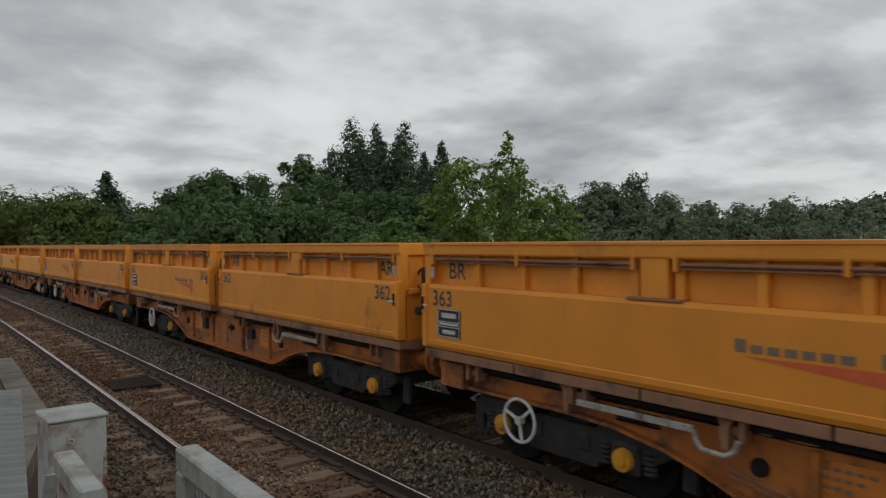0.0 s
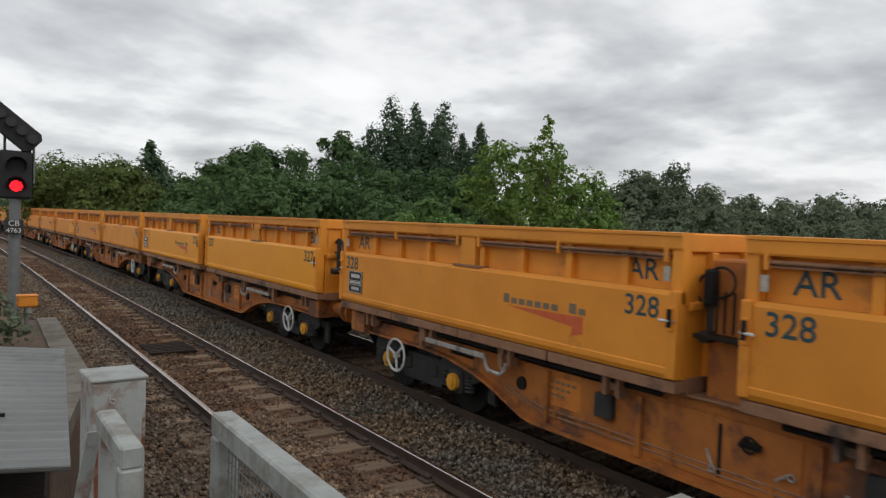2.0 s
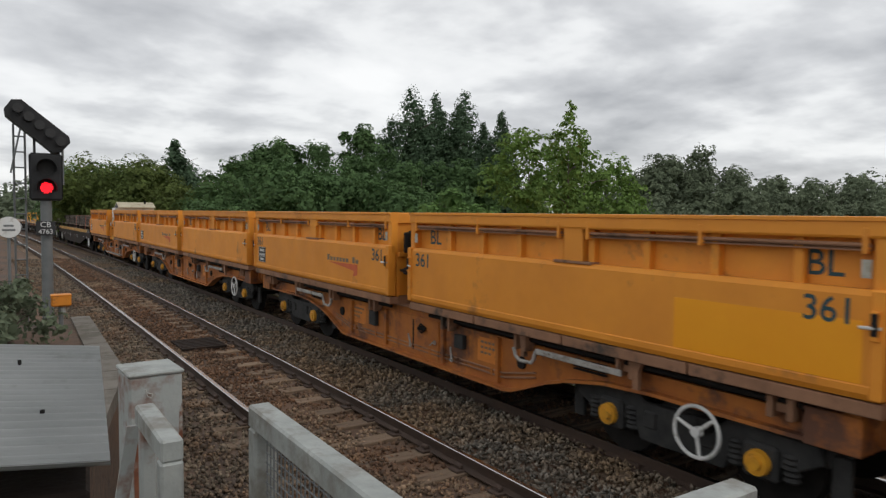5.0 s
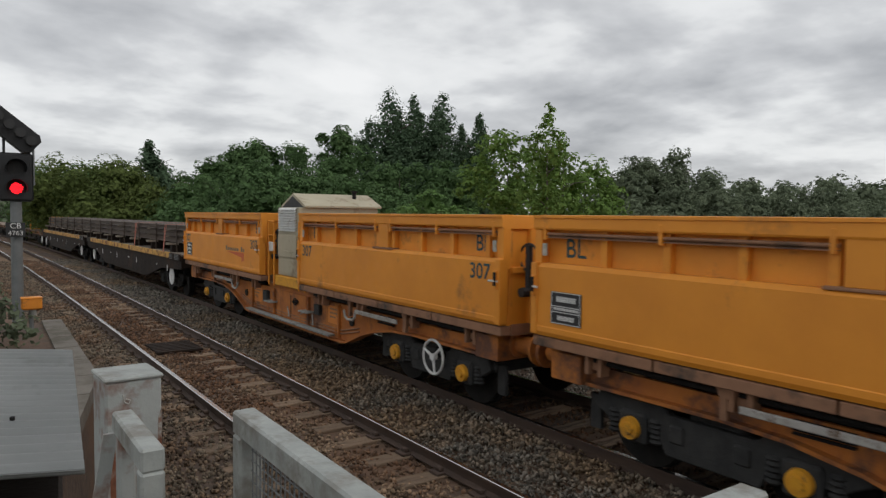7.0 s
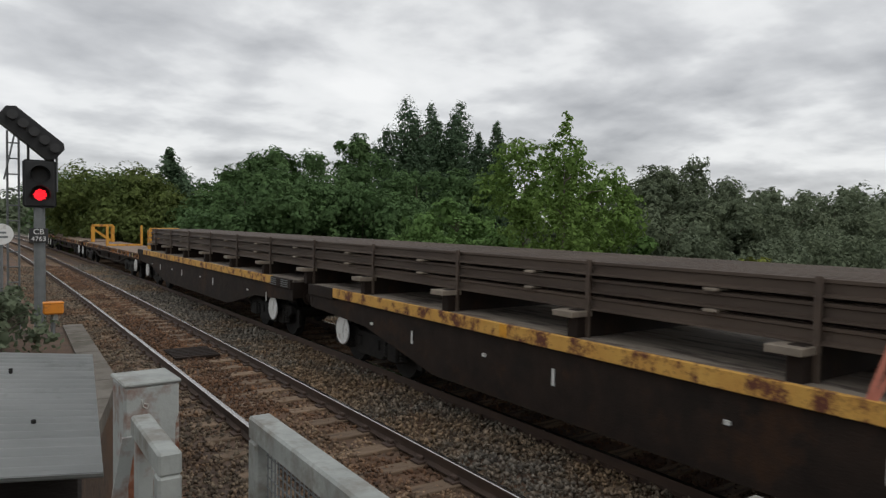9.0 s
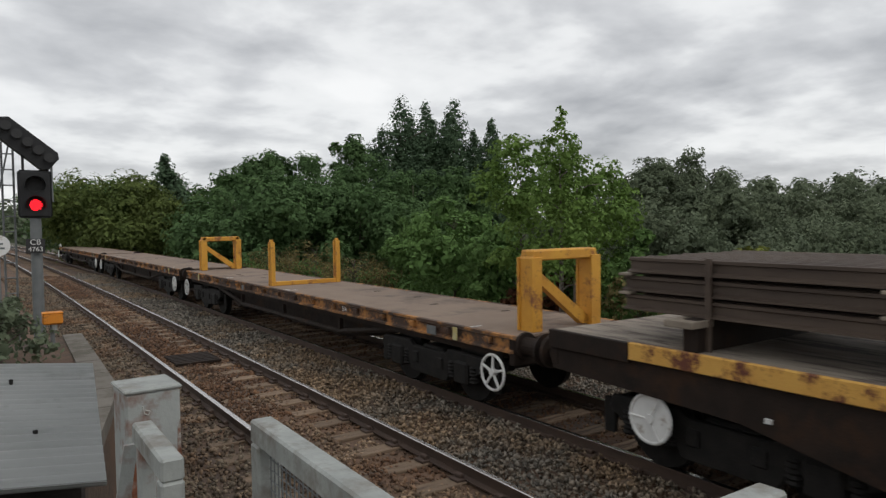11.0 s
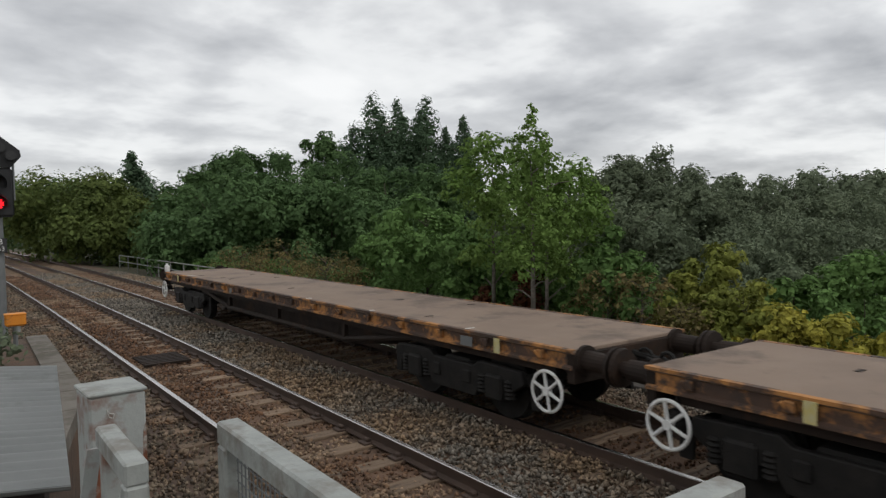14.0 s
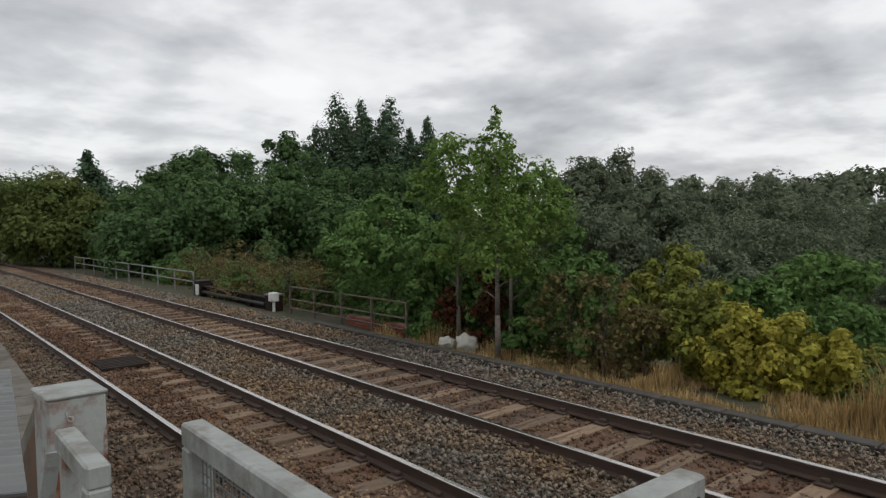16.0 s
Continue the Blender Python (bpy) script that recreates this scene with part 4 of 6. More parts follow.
def tipper_wagon(number, letters, wheel_end, flap_rear, flap_front, generator=False, group="side tipping wagons"):
    w = thing("ballast_wagon", "orange bogie ballast wagon with two side-tipping bodies" if not generator else "orange side-tipping ballast wagon with a cream generator housing amidships", "wagon", group)
    gap = 1.02 if generator else 0.31
    tipper_frame(w, (-2.45, 2.45))
    spans = ((gap, 7.16), (-7.16, -gap))
    for (y0, y1), flap in zip(spans, (flap_rear, flap_front)):
        tipper_box(w, y0, y1, flap)
        for y in (y1 - 0.42, y0 + 0.42):
            if number:
                lettering(number, 0.285, BLUE_INK, w, Matrix.Translation((-1.3785, y, 1.95)) @ SIDE, "number", "dark blue painted number", 0.003)
            lettering(letters, 0.30, BLUE_INK, w, Matrix.Translation((-1.2225, y - 0.12 * (1 if y > 0 else -1) * (1 if abs(y) > 4 else -1), 2.30)) @ SIDE, "code_letters", "dark blue painted letters", 0.003)
        for y in (y0 + 0.17, y1 - 0.17):
            part("warning_sticker", box(bmesh.new(), -1.345, -1.335, y - 0.035, y + 0.035, 2.22, 2.36), STICKER, w, "small white warning sticker")
    if number == "361":
        part("repaint_patch", box(bmesh.new(), -1.3772, -1.375, -7.0, -5.3, 1.42, 1.9), FRESH, w, "brighter repainted patch on the flap")
    if number == "327":
        part("old_paint", box(bmesh.new(), -1.3772, -1.375, 6.05, 7.0, 1.42, 2.085), ORANGE, w, "older duller paint at the flap's end")
    house_mark(w, 2.7 if generator else 2.1)
    data_plate(w, 6.6)
    for yc in (-5.14, 5.02):
        bogie(w, yc, 1.78, 0.46, BOGIE_GREY, CAP_YELLOW)
    hand_wheel(w, 5.52 if wheel_end > 0 else -5.46, 0.60, 0.25, 3)
    buffers(w, -6.96, FRAME_ORANGE, GRIME)
    buffers(w, 6.96, FRAME_ORANGE, GRIME)
    if generator:
        gen = part("generator_housing", box(bmesh.new(), -1.15, 0.7, -0.55, 0.55, 1.35, 2.80, 0.015), CREAM, w, "cream steel generator housing with a pitched roof")
        bm = bmesh.new()
        prism(bm, [(-0.62, 2.80), (0.62, 2.80), (0.62, 2.84), (0.0, 3.10), (-0.62, 2.84)], "x", -1.05, 0.75)
        part("roof", bm, CREAM, gen)
        bm = bmesh.new()
        prism(bm, [(-0.56, 2.805), (0.56, 2.805), (0.0, 3.04)], "x", -1.06, -1.052)
        part("gable", bm, BLACK_PLATE, gen)
        bm = bmesh.new()
        for i in range(9):
            prism(bm, [(-1.20, 2.30 + i * 0.055), (-1.15, 2.34 + i * 0.055), (-1.15, 2.355 + i * 0.055), (-1.20, 2.315 + i * 0.055)], "y", -0.44, 0.44)
        part("louvre", bm, WHITE, gen)
        bm = bmesh.new()
        box(bm, -1.19, -1.15, -0.48, 0.48, 1.75, 2.22, 0.01); box(bm, -1.205, -1.19, -0.3, 0.1, 1.86, 1.885)
        box(bm, -1.165, -1.15, -0.5, 0.5, 1.40, 1.70, 0.006)
        part("access_panel", bm, CREAM, gen)
        bm = bmesh.new(); rod(bm, (0.3, -0.2, 2.95), (0.3, -0.2, 3.16), 0.045, seg=10); box(bm, 0.24, 0.36, -0.26, -0.14, 3.15, 3.18)
        part("exhaust", bm, GRIME, gen)
        bm = bmesh.new(); box(bm, -1.2, 1.2, -0.62, 0.62, 1.12, 1.34, 0.02)
        part("plinth", bm, CAP_YELLOW, gen)
        for d in (-1, 1):
            bm = bmesh.new()
            for y in (0.66, 0.96):
                rod(bm, (-1.2, d * y, 1.1), (-1.2, d * y, 2.5), 0.02, seg=8)
            rod(bm, (-1.2, d * 0.66, 2.5), (-1.2, d * 0.96, 2.5), 0.02, seg=8)
            rod(bm, (-1.2, d * 0.66, 2.2), (-1.2, d * 0.96, 2.2), 0.015, seg=8)
            part("grab_rail", bm, ORANGE, w)
            bm = bmesh.new(); box(bm, -1.21, -1.2, d * 0.64, d * 0.98, 1.85, 2.05)
            part("notice", bm, WHITE, w)
            bm = bmesh.new(); box(bm, -1.26, -1.06, d * 0.95 - 0.2, d * 0.95 + 0.2, 0.70, 0.73, 0.005)
            part("step", bm, GALV, w)
        bm = bmesh.new(); box(bm, -1.30, -1.16, -2.2, 2.2, 0.41, 0.45, 0.005)
        part("running_board", bm, GALV, w)
    else:
        bm = bmesh.new()
        box(bm, -1.02, 1.02, -0.22, 0.22, 1.1, 2.45, 0.02)
        part("ram_housing", bm, FRAME_ORANGE, w)
        bm = bmesh.new()
        for x in (-1.12, 1.12):
            for y in (-0.09, 0.0, 0.08):
                rod(bm, (x, y, 1.78), (x, y, 2.16), 0.014, seg=6)
            hoop(bm, (x, 0.05, 2.24), 0.14, 0.014, "x", 16, 6)
            box(bm, x - 0.06, x + 0.06, 0.10, 0.2, 2.02, 2.36, 0.02)
        part("hydraulic_hose", bm, GRIME, w, "black hydraulic hoses and valve")
        bm = bmesh.new(); box(bm, -1.2, 1.2, -0.27, 0.27, 1.71, 1.75, 0.006)
        part("shelf_plate", bm, DARK_STEEL, w)
    return w


ORDER = [("363", "BR", 1, ORANGE, ORANGE), ("362", "AR", 1, ORANGE, ORANGE), ("328", "AR", 1, ORANGE, ORANGE), ("327", "BL", -1, FRESH, FRESH),
         ("359", "BL", -1, ORANGE, ORANGE), ("361", "BL", -1, ORANGE, ORANGE), ("", "BL", -1, ORANGE, ORANGE), ("307", "BL", -1, ORANGE, ORANGE)]
for i, (num, letters, we, rear, front) in enumerate(ORDER):
    TRAIN.append((tipper_wagon(num, letters, we, rear, front, num == "307"), FIRST - PITCH / 2 + i * PITCH + (0.36 if i > 2 else 0.0)))


LABEL = surface("pale_yellow_label", (0.55, 0.45, 0.14), (0.5, 0.47, 0.3), 14.0, (0.5, 0.7), bump=0)


def flat_wagon(kind, group="flat wagons"):
    """kind: 'deep' carries the rails, 'frames' has yellow end frames, 'plain' and 'last' are empty."""
    deep = kind == "deep"
    label = {"deep": "dark flat wagon with a rust-eaten yellow edge carrying rails", "frames": "brown flat wagon with yellow steel end frames",
             "plain": "empty brown flat wagon with a rusty side sill", "last": "empty last flat wagon with a tail lamp bracket"}[kind]
    w = thing("flat_wagon", label, "wagon", group)
    half, top, wide = {"plain": 8.21, "last": 8.62}.get(kind, 8.42), 1.38 if deep else 1.14, 1.30 if deep else 1.08
    bm = bmesh.new(); box(bm, -wide, wide, -half, half, top - 0.05, top, 0.008)
    part("deck", bm, WOOD_DECK if deep else DECK, w)
    for s in (-1, 1):
        bm = bmesh.new()
        if deep:
            box(bm, s * 1.28, s * 1.34, -half + 1.2, half - 1.2, top - 0.16, top + 0.02, 0.008)
            part("edge_strip", bm, YELLOW_EDGE, w, "flaking yellow edge strip")
            for a in (-half, half - 1.19):
                part("end_edge", box(bmesh.new(), s * 1.26, s * 1.33, a, a + 1.19, top - 0.2, top + 0.01, 0.008), DARK_STEEL, w)
            bm = bmesh.new()
            prism(bm, [(-half, top - 0.14), (half, top - 0.14), (half, top - 0.45), (6.0, top - 0.55), (3.8, 0.40), (-3.8, 0.40), (-6.0, top - 0.55), (-half, top - 0.45)], "x", s * 1.20, s * 1.27)
            part("side_girder", bm, DARK_STEEL, w)
            bm = bmesh.new()
            for y in (-6.8, -2.4, 1.2, 4.4):
                box(bm, s * 1.27, s * 1.285, y - 0.02, y + 0.02, 0.78, 0.98)
                box(bm, s * 1.27, s * 1.30, y + 1.3, y + 1.36, 0.9, 0.94); 
            part("chalk_mark", bm, WHITE, w)
            bm = bmesh.new()
            box(bm, s * 1.335, s * 1.345, 2.0, 2.14, top - 0.15, top + 0.015)
            part("label_plate", bm, CAP_YELLOW, w)
            for y in (-half + .15, -half + .85):
                bm = bmesh.new()
                for k in range(4):
                    box(bm, s * 1.33, s * 1.336, y, y + 0.42, top - 0.17 + k * 0.045, top - 0.15 + k * 0.045)
                tagged(part("data_line", bm, POST_GREY, w, "rows of pale stencilled lines"), kind="stuff")
        else:
            prism(bm, [(s * 1.02, top - 0.23), (s * 1.10, top - 0.23), (s * 1.10, top - 0.20), (s * 1.05, top - 0.18), (s * 1.05, top - 0.05), (s * 1.10, top - 0.03), (s * 1.10, top + 0.004), (s * 1.02, top + 0.004)], "y", -half, half)
            part("sole_bar", bm, RUST_EDGE, w)
            bm = bmesh.new()
            k = 17
            for i in range(k):
                y = -half + 0.5 + i * (2 * half - 1) / (k - 1)
                bm = bmesh.new()
                box(bm, s * 1.045, s * 1.115, y - 0.05, y + 0.05, top - 0.16, top - 0.06, 0.01)
                rod(bm, (s * 1.09, y, top - 0.16), (s * 1.14, y + 0.05, top - 0.07), 0.02, seg=6)
                part("lashing_ring", bm, RUST_EDGE, w)
            bm = bmesh.new()
            a, b = 3.0, 5.4
            for (p, q) in (((-b, top - .28), (-a, 0.52)), ((-a, 0.52), (a, 0.52)), ((a, 0.52), (b, top - .28))):
                rod(bm, (s * 0.95, p[0], p[1]), (s * 0.95, q[0], q[1]), 0.055, seg=8)
            for y in (-a, 0, a):
                box(bm, s * 0.91, s * 0.99, y - 0.05, y + 0.05, 0.52, top - 0.22)
            box(bm, s * 0.9, s * 1.0, -half + .3, half - .3, top - 0.34, top - 0.24)
            part("truss", bm, DARK_STEEL, w)
            # dark plate added behind the truss so the shaded underside reads black
            bm = bmesh.new()
            prism(bm, [(-5.3, top - 0.3), (5.3, top - 0.3), (4.6, 0.62), (3.0, 0.40), (-3.0, 0.40), (-4.6, 0.62)], "x", s * 0.70, s * 0.74)
            part("fish_belly_girder", bm, DARK_STEEL, w, "dark plate added to black out the open underframe")
            if s < 0 and kind == "plain":
                lettering("Y W A", 0.15, POST_GREY, w, Matrix.Translation((-1.119, 0.7, top - 0.12)) @ SIDE, "code_letters", "small white stencilled letters", 0.003)
            for y in (-half + 1.25, half - 1.65):
                part("label_plate", box(bmesh.new(), s * 1.117, s * 1.125, y - 0.055, y + 0.055, top - 0.21, top - 0.02), LABEL, w)
            for a, b in ((-half + 1.75, -half + 2.0), (2.4, 2.55)):
                part("paint_patch", box(bmesh.new(), s * 1.117, s * 1.125, a, b, top - 0.2, top - 0.07), POST_GREY, w, "dull grey paint patch")
    bm = bmesh.new()
    for y in (-7.6, -6.2, -4.5, -2.5, 0, 2.5, 4.5, 6.2, 7.6):
        box(bm, 0.1 - wide, wide - 0.1, y - 0.07, y + 0.07, top - 0.34, top - 0.06)
    box(bm, -0.35, 0.35, -half, half, top - 0.5, top - 0.06)
    rod(bm, (-0.5, -1.4, 0.7), (-0.5, 1.4, 0.7), 0.2, seg=14)
    if deep:
        box(bm, -1.2, 1.2, -3.8, 3.8, 0.55, 0.6)
    part("cross_member", bm, DARK_STEEL, w)
    for d in (-1, 1):
        bm = bmesh.new(); box(bm, 0.02 - wide, wide - 0.02, d * (half - 0.1), d * (half + 0.02), top - 0.40, top - 0.05, 0.012)
        part("headstock", bm, DARK_STEEL, w)
        bogie(w, d * 6.3, 1.83, 0.44, GRIME)
        if deep:
            hand_wheel(w, d * 7.05, 0.62, 0.25, 3, dish=True, label="white dished hand brake wheel")
        else:
            hand_wheel(w, d * (half - 0.32), 0.62, 0.24, 6 if kind != "frames" else 5, x=-1.16, label="white spoked hand brake wheel")
        buffers(w, d * half, DARK_STEEL, GRIME)
    if not deep:
        bm = bmesh.new()
        rng = random.Random(len(kind))
        for i in range(4):
            y = rng.uniform(-half + 1, half - 1)
            part("deck_marking", box(bmesh.new(), -1.04, -0.85 + rng.uniform(-.1, .1), y - 0.015, y + 0.015, top - 0.001, top + 0.004), WHITE, w)
        for i in range(9):
            y, x = rng.uniform(-half + .6, half - .6), rng.uniform(-0.85, 0.85)
            part("deck_pocket", box(bmesh.new(), x - 0.07, x + 0.07, y - 0.03, y + 0.03, top - 0.001, top + 0.005), DARK_STEEL, w)
    if kind == "frames":
        for y in (-half + 0.22, half - 0.22):
            bm = bmesh.new()
            for s in (-1, 1):
                prism(bm, [(s * 0.50, top), (s * 0.64, top), (s * 0.64, top + 1.0), (s * 0.58, top + 1.10), (s * 0.50, top + 1.10)], "y", y - 0.13, y + 0.13)
                box(bm, s * 0.48, s * 0.67, y - 0.16, y - 0.12, top, top + 1.02, 0.006); box(bm, s * 0.48, s * 0.67, y + 0.12, y + 0.16, top, top + 1.02, 0.006)
            box(bm, -0.62, 0.62, y - 0.13, y + 0.13, top + 0.97, top + 1.12, 0.02)
            prism(bm, [(-0.50, top + 0.86), (-0.50, top + 0.70), (0.38, top + 0.02), (0.52, top + 0.02), (0.52, top + 0.12)], "y", y - 0.06, y + 0.06)
            part("end_frame", bm, END_YELLOW, w, "yellow braced steel end frame")
        bm = bmesh.new()
        y = 0.95
        for s in (-1, 1):
            for e in (-0.07, 0.07):
                box(bm, s * 0.82, s * 0.93, y + e - 0.035, y + e + 0.035, top, top + 1.08, 0.008)
            box(bm, s * 0.83, s * 0.92, y - 0.04, y + 0.04, top + 1.08, top + 1.14, 0.008)
        box(bm, -0.87, 0.87, y - 0.07, y + 0.07, top, top + 0.10, 0.008)
        part("stanchion", bm, END_YELLOW, w, "yellow U-shaped load stanchion")
        lettering("534", 0.13, WHITE, w, Matrix.Translation((-1.104, -3.5, top - 0.12)) @ SIDE, "number", "faded white painted number")
    if kind == "last":
        bm = bmesh.new()
        box(bm, -1.05, -0.93, half - 0.1, half + 0.06, top, top + 0.2, 0.015); rod(bm, (-0.99, half, top + 0.2), (-0.99, half, top + 0.26), 0.04, seg=10)
        part("tail_lamp", bm, WHITE, w, "white tail lamp on the rear edge")
    return w


REAR = FIRST + 7 * PITCH + 0.36
for i, kind in enumerate(("deep", "deep", "frames", "plain", "last")):
    TRAIN.append((flat_wagon(kind), REAR + FLAT * (i + 0.5) - {"plain": 0.15, "last": 0.11}.get(kind, 0.0)))


def rail_load():
    """Three layers of long rails on bearers across two wagons."""
    load = thing("rail_stack", "three-layer stack of long rust-brown rails on timber bearers", "rails")
    long = 33.0
    outline = [(p[0], p[1] + 0.159) for p in rail_outline()]
    bm = bmesh.new(); prism(bm, outline, "y", -long / 2, long / 2)
    me = mesh_of(bm, "rail", NEW_RAIL)
    for layer in range(3):
        for k in range(13):
            part("rail", me, None, load, at=pose(-1.0 + k * 0.165, random.Random(layer * 20 + k).uniform(-0.08, 0.08), 1.70 + layer * 0.20))
    bm = bmesh.new(); box(bm, -1.22, 1.22, -0.08, 0.08, 1.36, 1.70, 0.01)
    pedestal = mesh_of(bm, "bearer", DARK_STEEL)
    bm = bmesh.new(); box(bm, -1.12, 1.1, -0.07, 0.07, 0, 0.028, 0.004)
    slat = mesh_of(bm, "packing_slat", TIMBER)
    bm = bmesh.new(); box(bm, -1.34, -1.0, -0.16, 0.16, 1.62, 1.69, 0.006)
    block = mesh_of(bm, "packing_block", TIMBER)
    bm = bmesh.new(); box(bm, -1.09, -1.05, -0.03, 0.03, 1.36, 2.28, 0.004)
    stake = mesh_of(bm, "stake", NEW_RAIL)
    for i in range(13):
        y = -15.6 + i * 2.6
        part("bearer", pedestal, None, load, at=pose(0, y, 0))
        part("packing_block", block, None, load, at=pose(0, y + 0.05, 0))
        for layer in (1, 2):
            part("packing_slat", slat, None, load, at=pose(0, y + 0.9, 1.675 + layer * 0.20 - 0.015 + 0.004))
        part("stake", stake, None, load, at=pose(0, y - 0.1, 0))
    for y in (-15.62, -11.5):
        bm = bmesh.new()
        for e in (0.0, 0.16):
            prism(bm, [(y + e, 2.27), (y + e + 0.05, 2.27), (y + 0.42 + e * 0.2 + 0.05, 1.34), (y + 0.42 + e * 0.2, 1.34)], "x", -1.36, -1.355)
        box(bm, -1.35, 1.1, y, y + 0.05, 2.275, 2.282)
        part("strap", bm, STRAP, load, "pink load strap")
    return load


TRAIN.append((rail_load(), 113.46 + 16.5))

# ---- platform end, gates, cabinet, signal ----
PLATFORM = 1.0


def platform():
    bm = bmesh.new()
    edge = [(0.95, -40), (0.95, 0.9), (0.5, 0.95), (0.5, 1.80), (0.0, 1.85), (0.0, 3.9), (0.50, 5.2), (1.04, 7.6), (1.14, 11.8)]
    prism(bm, [(-5.0, -40)] + edge + [(-5.0, 11.8)], "z", -0.3, PLATFORM)
    tagged(new("platform", mesh_of(bm, "platform", BALLAST)), "earth-filled old platform end with a concrete edge", "platform", kind="structure")
    bm = bmesh.new()
    for (a, b) in zip(edge[6:], edge[7:]):
        n = max(1, round((b[1] - a[1]) / 0.9))
        for i in range(n):
            y0, y1 = a[1] + (b[1] - a[1]) * i / n, a[1] + (b[1] - a[1]) * (i + 1) / n
            x0, x1 = a[0] + (b[0] - a[0]) * i / n, a[0] + (b[0] - a[0]) * (i + 1) / n
            prism(bm, [(x0 - 0.22, y0 + 0.01), (x0 + 0.04, y0 + 0.01), (x1 + 0.04, y1 - 0.01), (x1 - 0.22, y1 - 0.01)], "z", PLATFORM - 0.12, PLATFORM + 0.03)
    tagged(new("platform_coping", mesh_of(bm, "platform_coping", CONCRETE)), "stained concrete coping slabs along the platform edge", "coping", kind="structure")
    bm = bmesh.new(); box(bm, -4.0, 0.7, -14, 1.7, PLATFORM + 0.004, PLATFORM + 0.05, 0.01)
    tagged(new("platform_paving", mesh_of(bm, "platform_paving", CONCRETE)), "worn concrete platform paving", "paving", kind="structure")


platform()
TOPZ, TUBE = 2.30, 0.043


def gate_leaf(name, label, axis, fixed, a, b, notice=False):
    """A welded box-section frame with wire infill; axis is the way its rails run."""
    g = thing(name, label, "gate", "gate leaves")

    def bar(nm, u0, u1, z0, z1):
        bm = bmesh.new()
        if axis == "y":
            box(bm, fixed, fixed + TUBE, u0, u1, z0, z1, 0.004)
        else:
            box(bm, u0, u1, fixed, fixed + TUBE, z0, z1, 0.004)
        return part(nm, bm, GALV, g)
    top = bar("top_rail", a, b, TOPZ - TUBE, TOPZ)
    bar("bottom_rail", a + TUBE, b - TUBE, PLATFORM + 0.12, PLATFORM + 0.12 + TUBE)
    bar("upright", a, a + TUBE, PLATFORM + 0.08, TOPZ - TUBE)
    bar("upright", b - TUBE, b, PLATFORM + 0.08, TOPZ - TUBE)
    bm = bmesh.new()
    c, z0, z1 = fixed + TUBE / 2, PLATFORM + 0.15, TOPZ - TUBE
    def wire(u0, za, u1, zb):
        p, q = ((c, u0, za), (c, u1, zb)) if axis == "y" else ((u0, c, za), (u1, c, zb))
        rod(bm, p, q, 0.0016, seg=4)
    u = a + TUBE + 0.012
    while u < b - TUBE:
        wire(u, z0, u, z1)
        u += 0.019
    z = z0 + 0.02
    while z < z1:
        wire(a + TUBE, z, b - TUBE, z)
        z += 0.019
    tagged(part("wire_mesh", bm, POST_GREY, g, "fine welded wire mesh infill"), kind="stuff")
    bm = bmesh.new()
    if axis == "y":
        rod(bm, (fixed + 0.032, a - 0.002, TOPZ - 0.022), (fixed + 0.032, a + 0.004, TOPZ - 0.022), 0.0045, seg=10)
    else:
        rod(bm, (b - 0.022, fixed - 0.002, TOPZ - 0.03), (b - 0.022, fixed + 0.004, TOPZ - 0.03), 0.0045, seg=10)
    part("bolt_hole", bm, BLACK_PLATE, top)
    if notice:
        bm = bmesh.new(); box(bm, 0.60, 0.72, fixed - 0.006, fixed - 0.001, TOPZ - 0.30, TOPZ - 0.048)
        no = part("notice", bm, WHITE, g, "white notice plate with dark lines")
        bm = bmesh.new()
        for i in range(5):
            box(bm, 0.615, 0.705 - 0.012 * (i % 3), fixed - 0.008, fixed - 0.0055, TOPZ - 0.10 - i * 0.035, TOPZ - 0.085 - i * 0.035)
        part("notice_lines", bm, BLACK_PLATE, no)


gate_leaf("gate", "galvanised box-section gate leaf with wire mesh, standing open", "y", 0.40, 0.70, 1.26)
gate_leaf("gate", "galvanised gate leaf with wire mesh and a white notice", "x", 0.50, 0.47, 0.875, True)


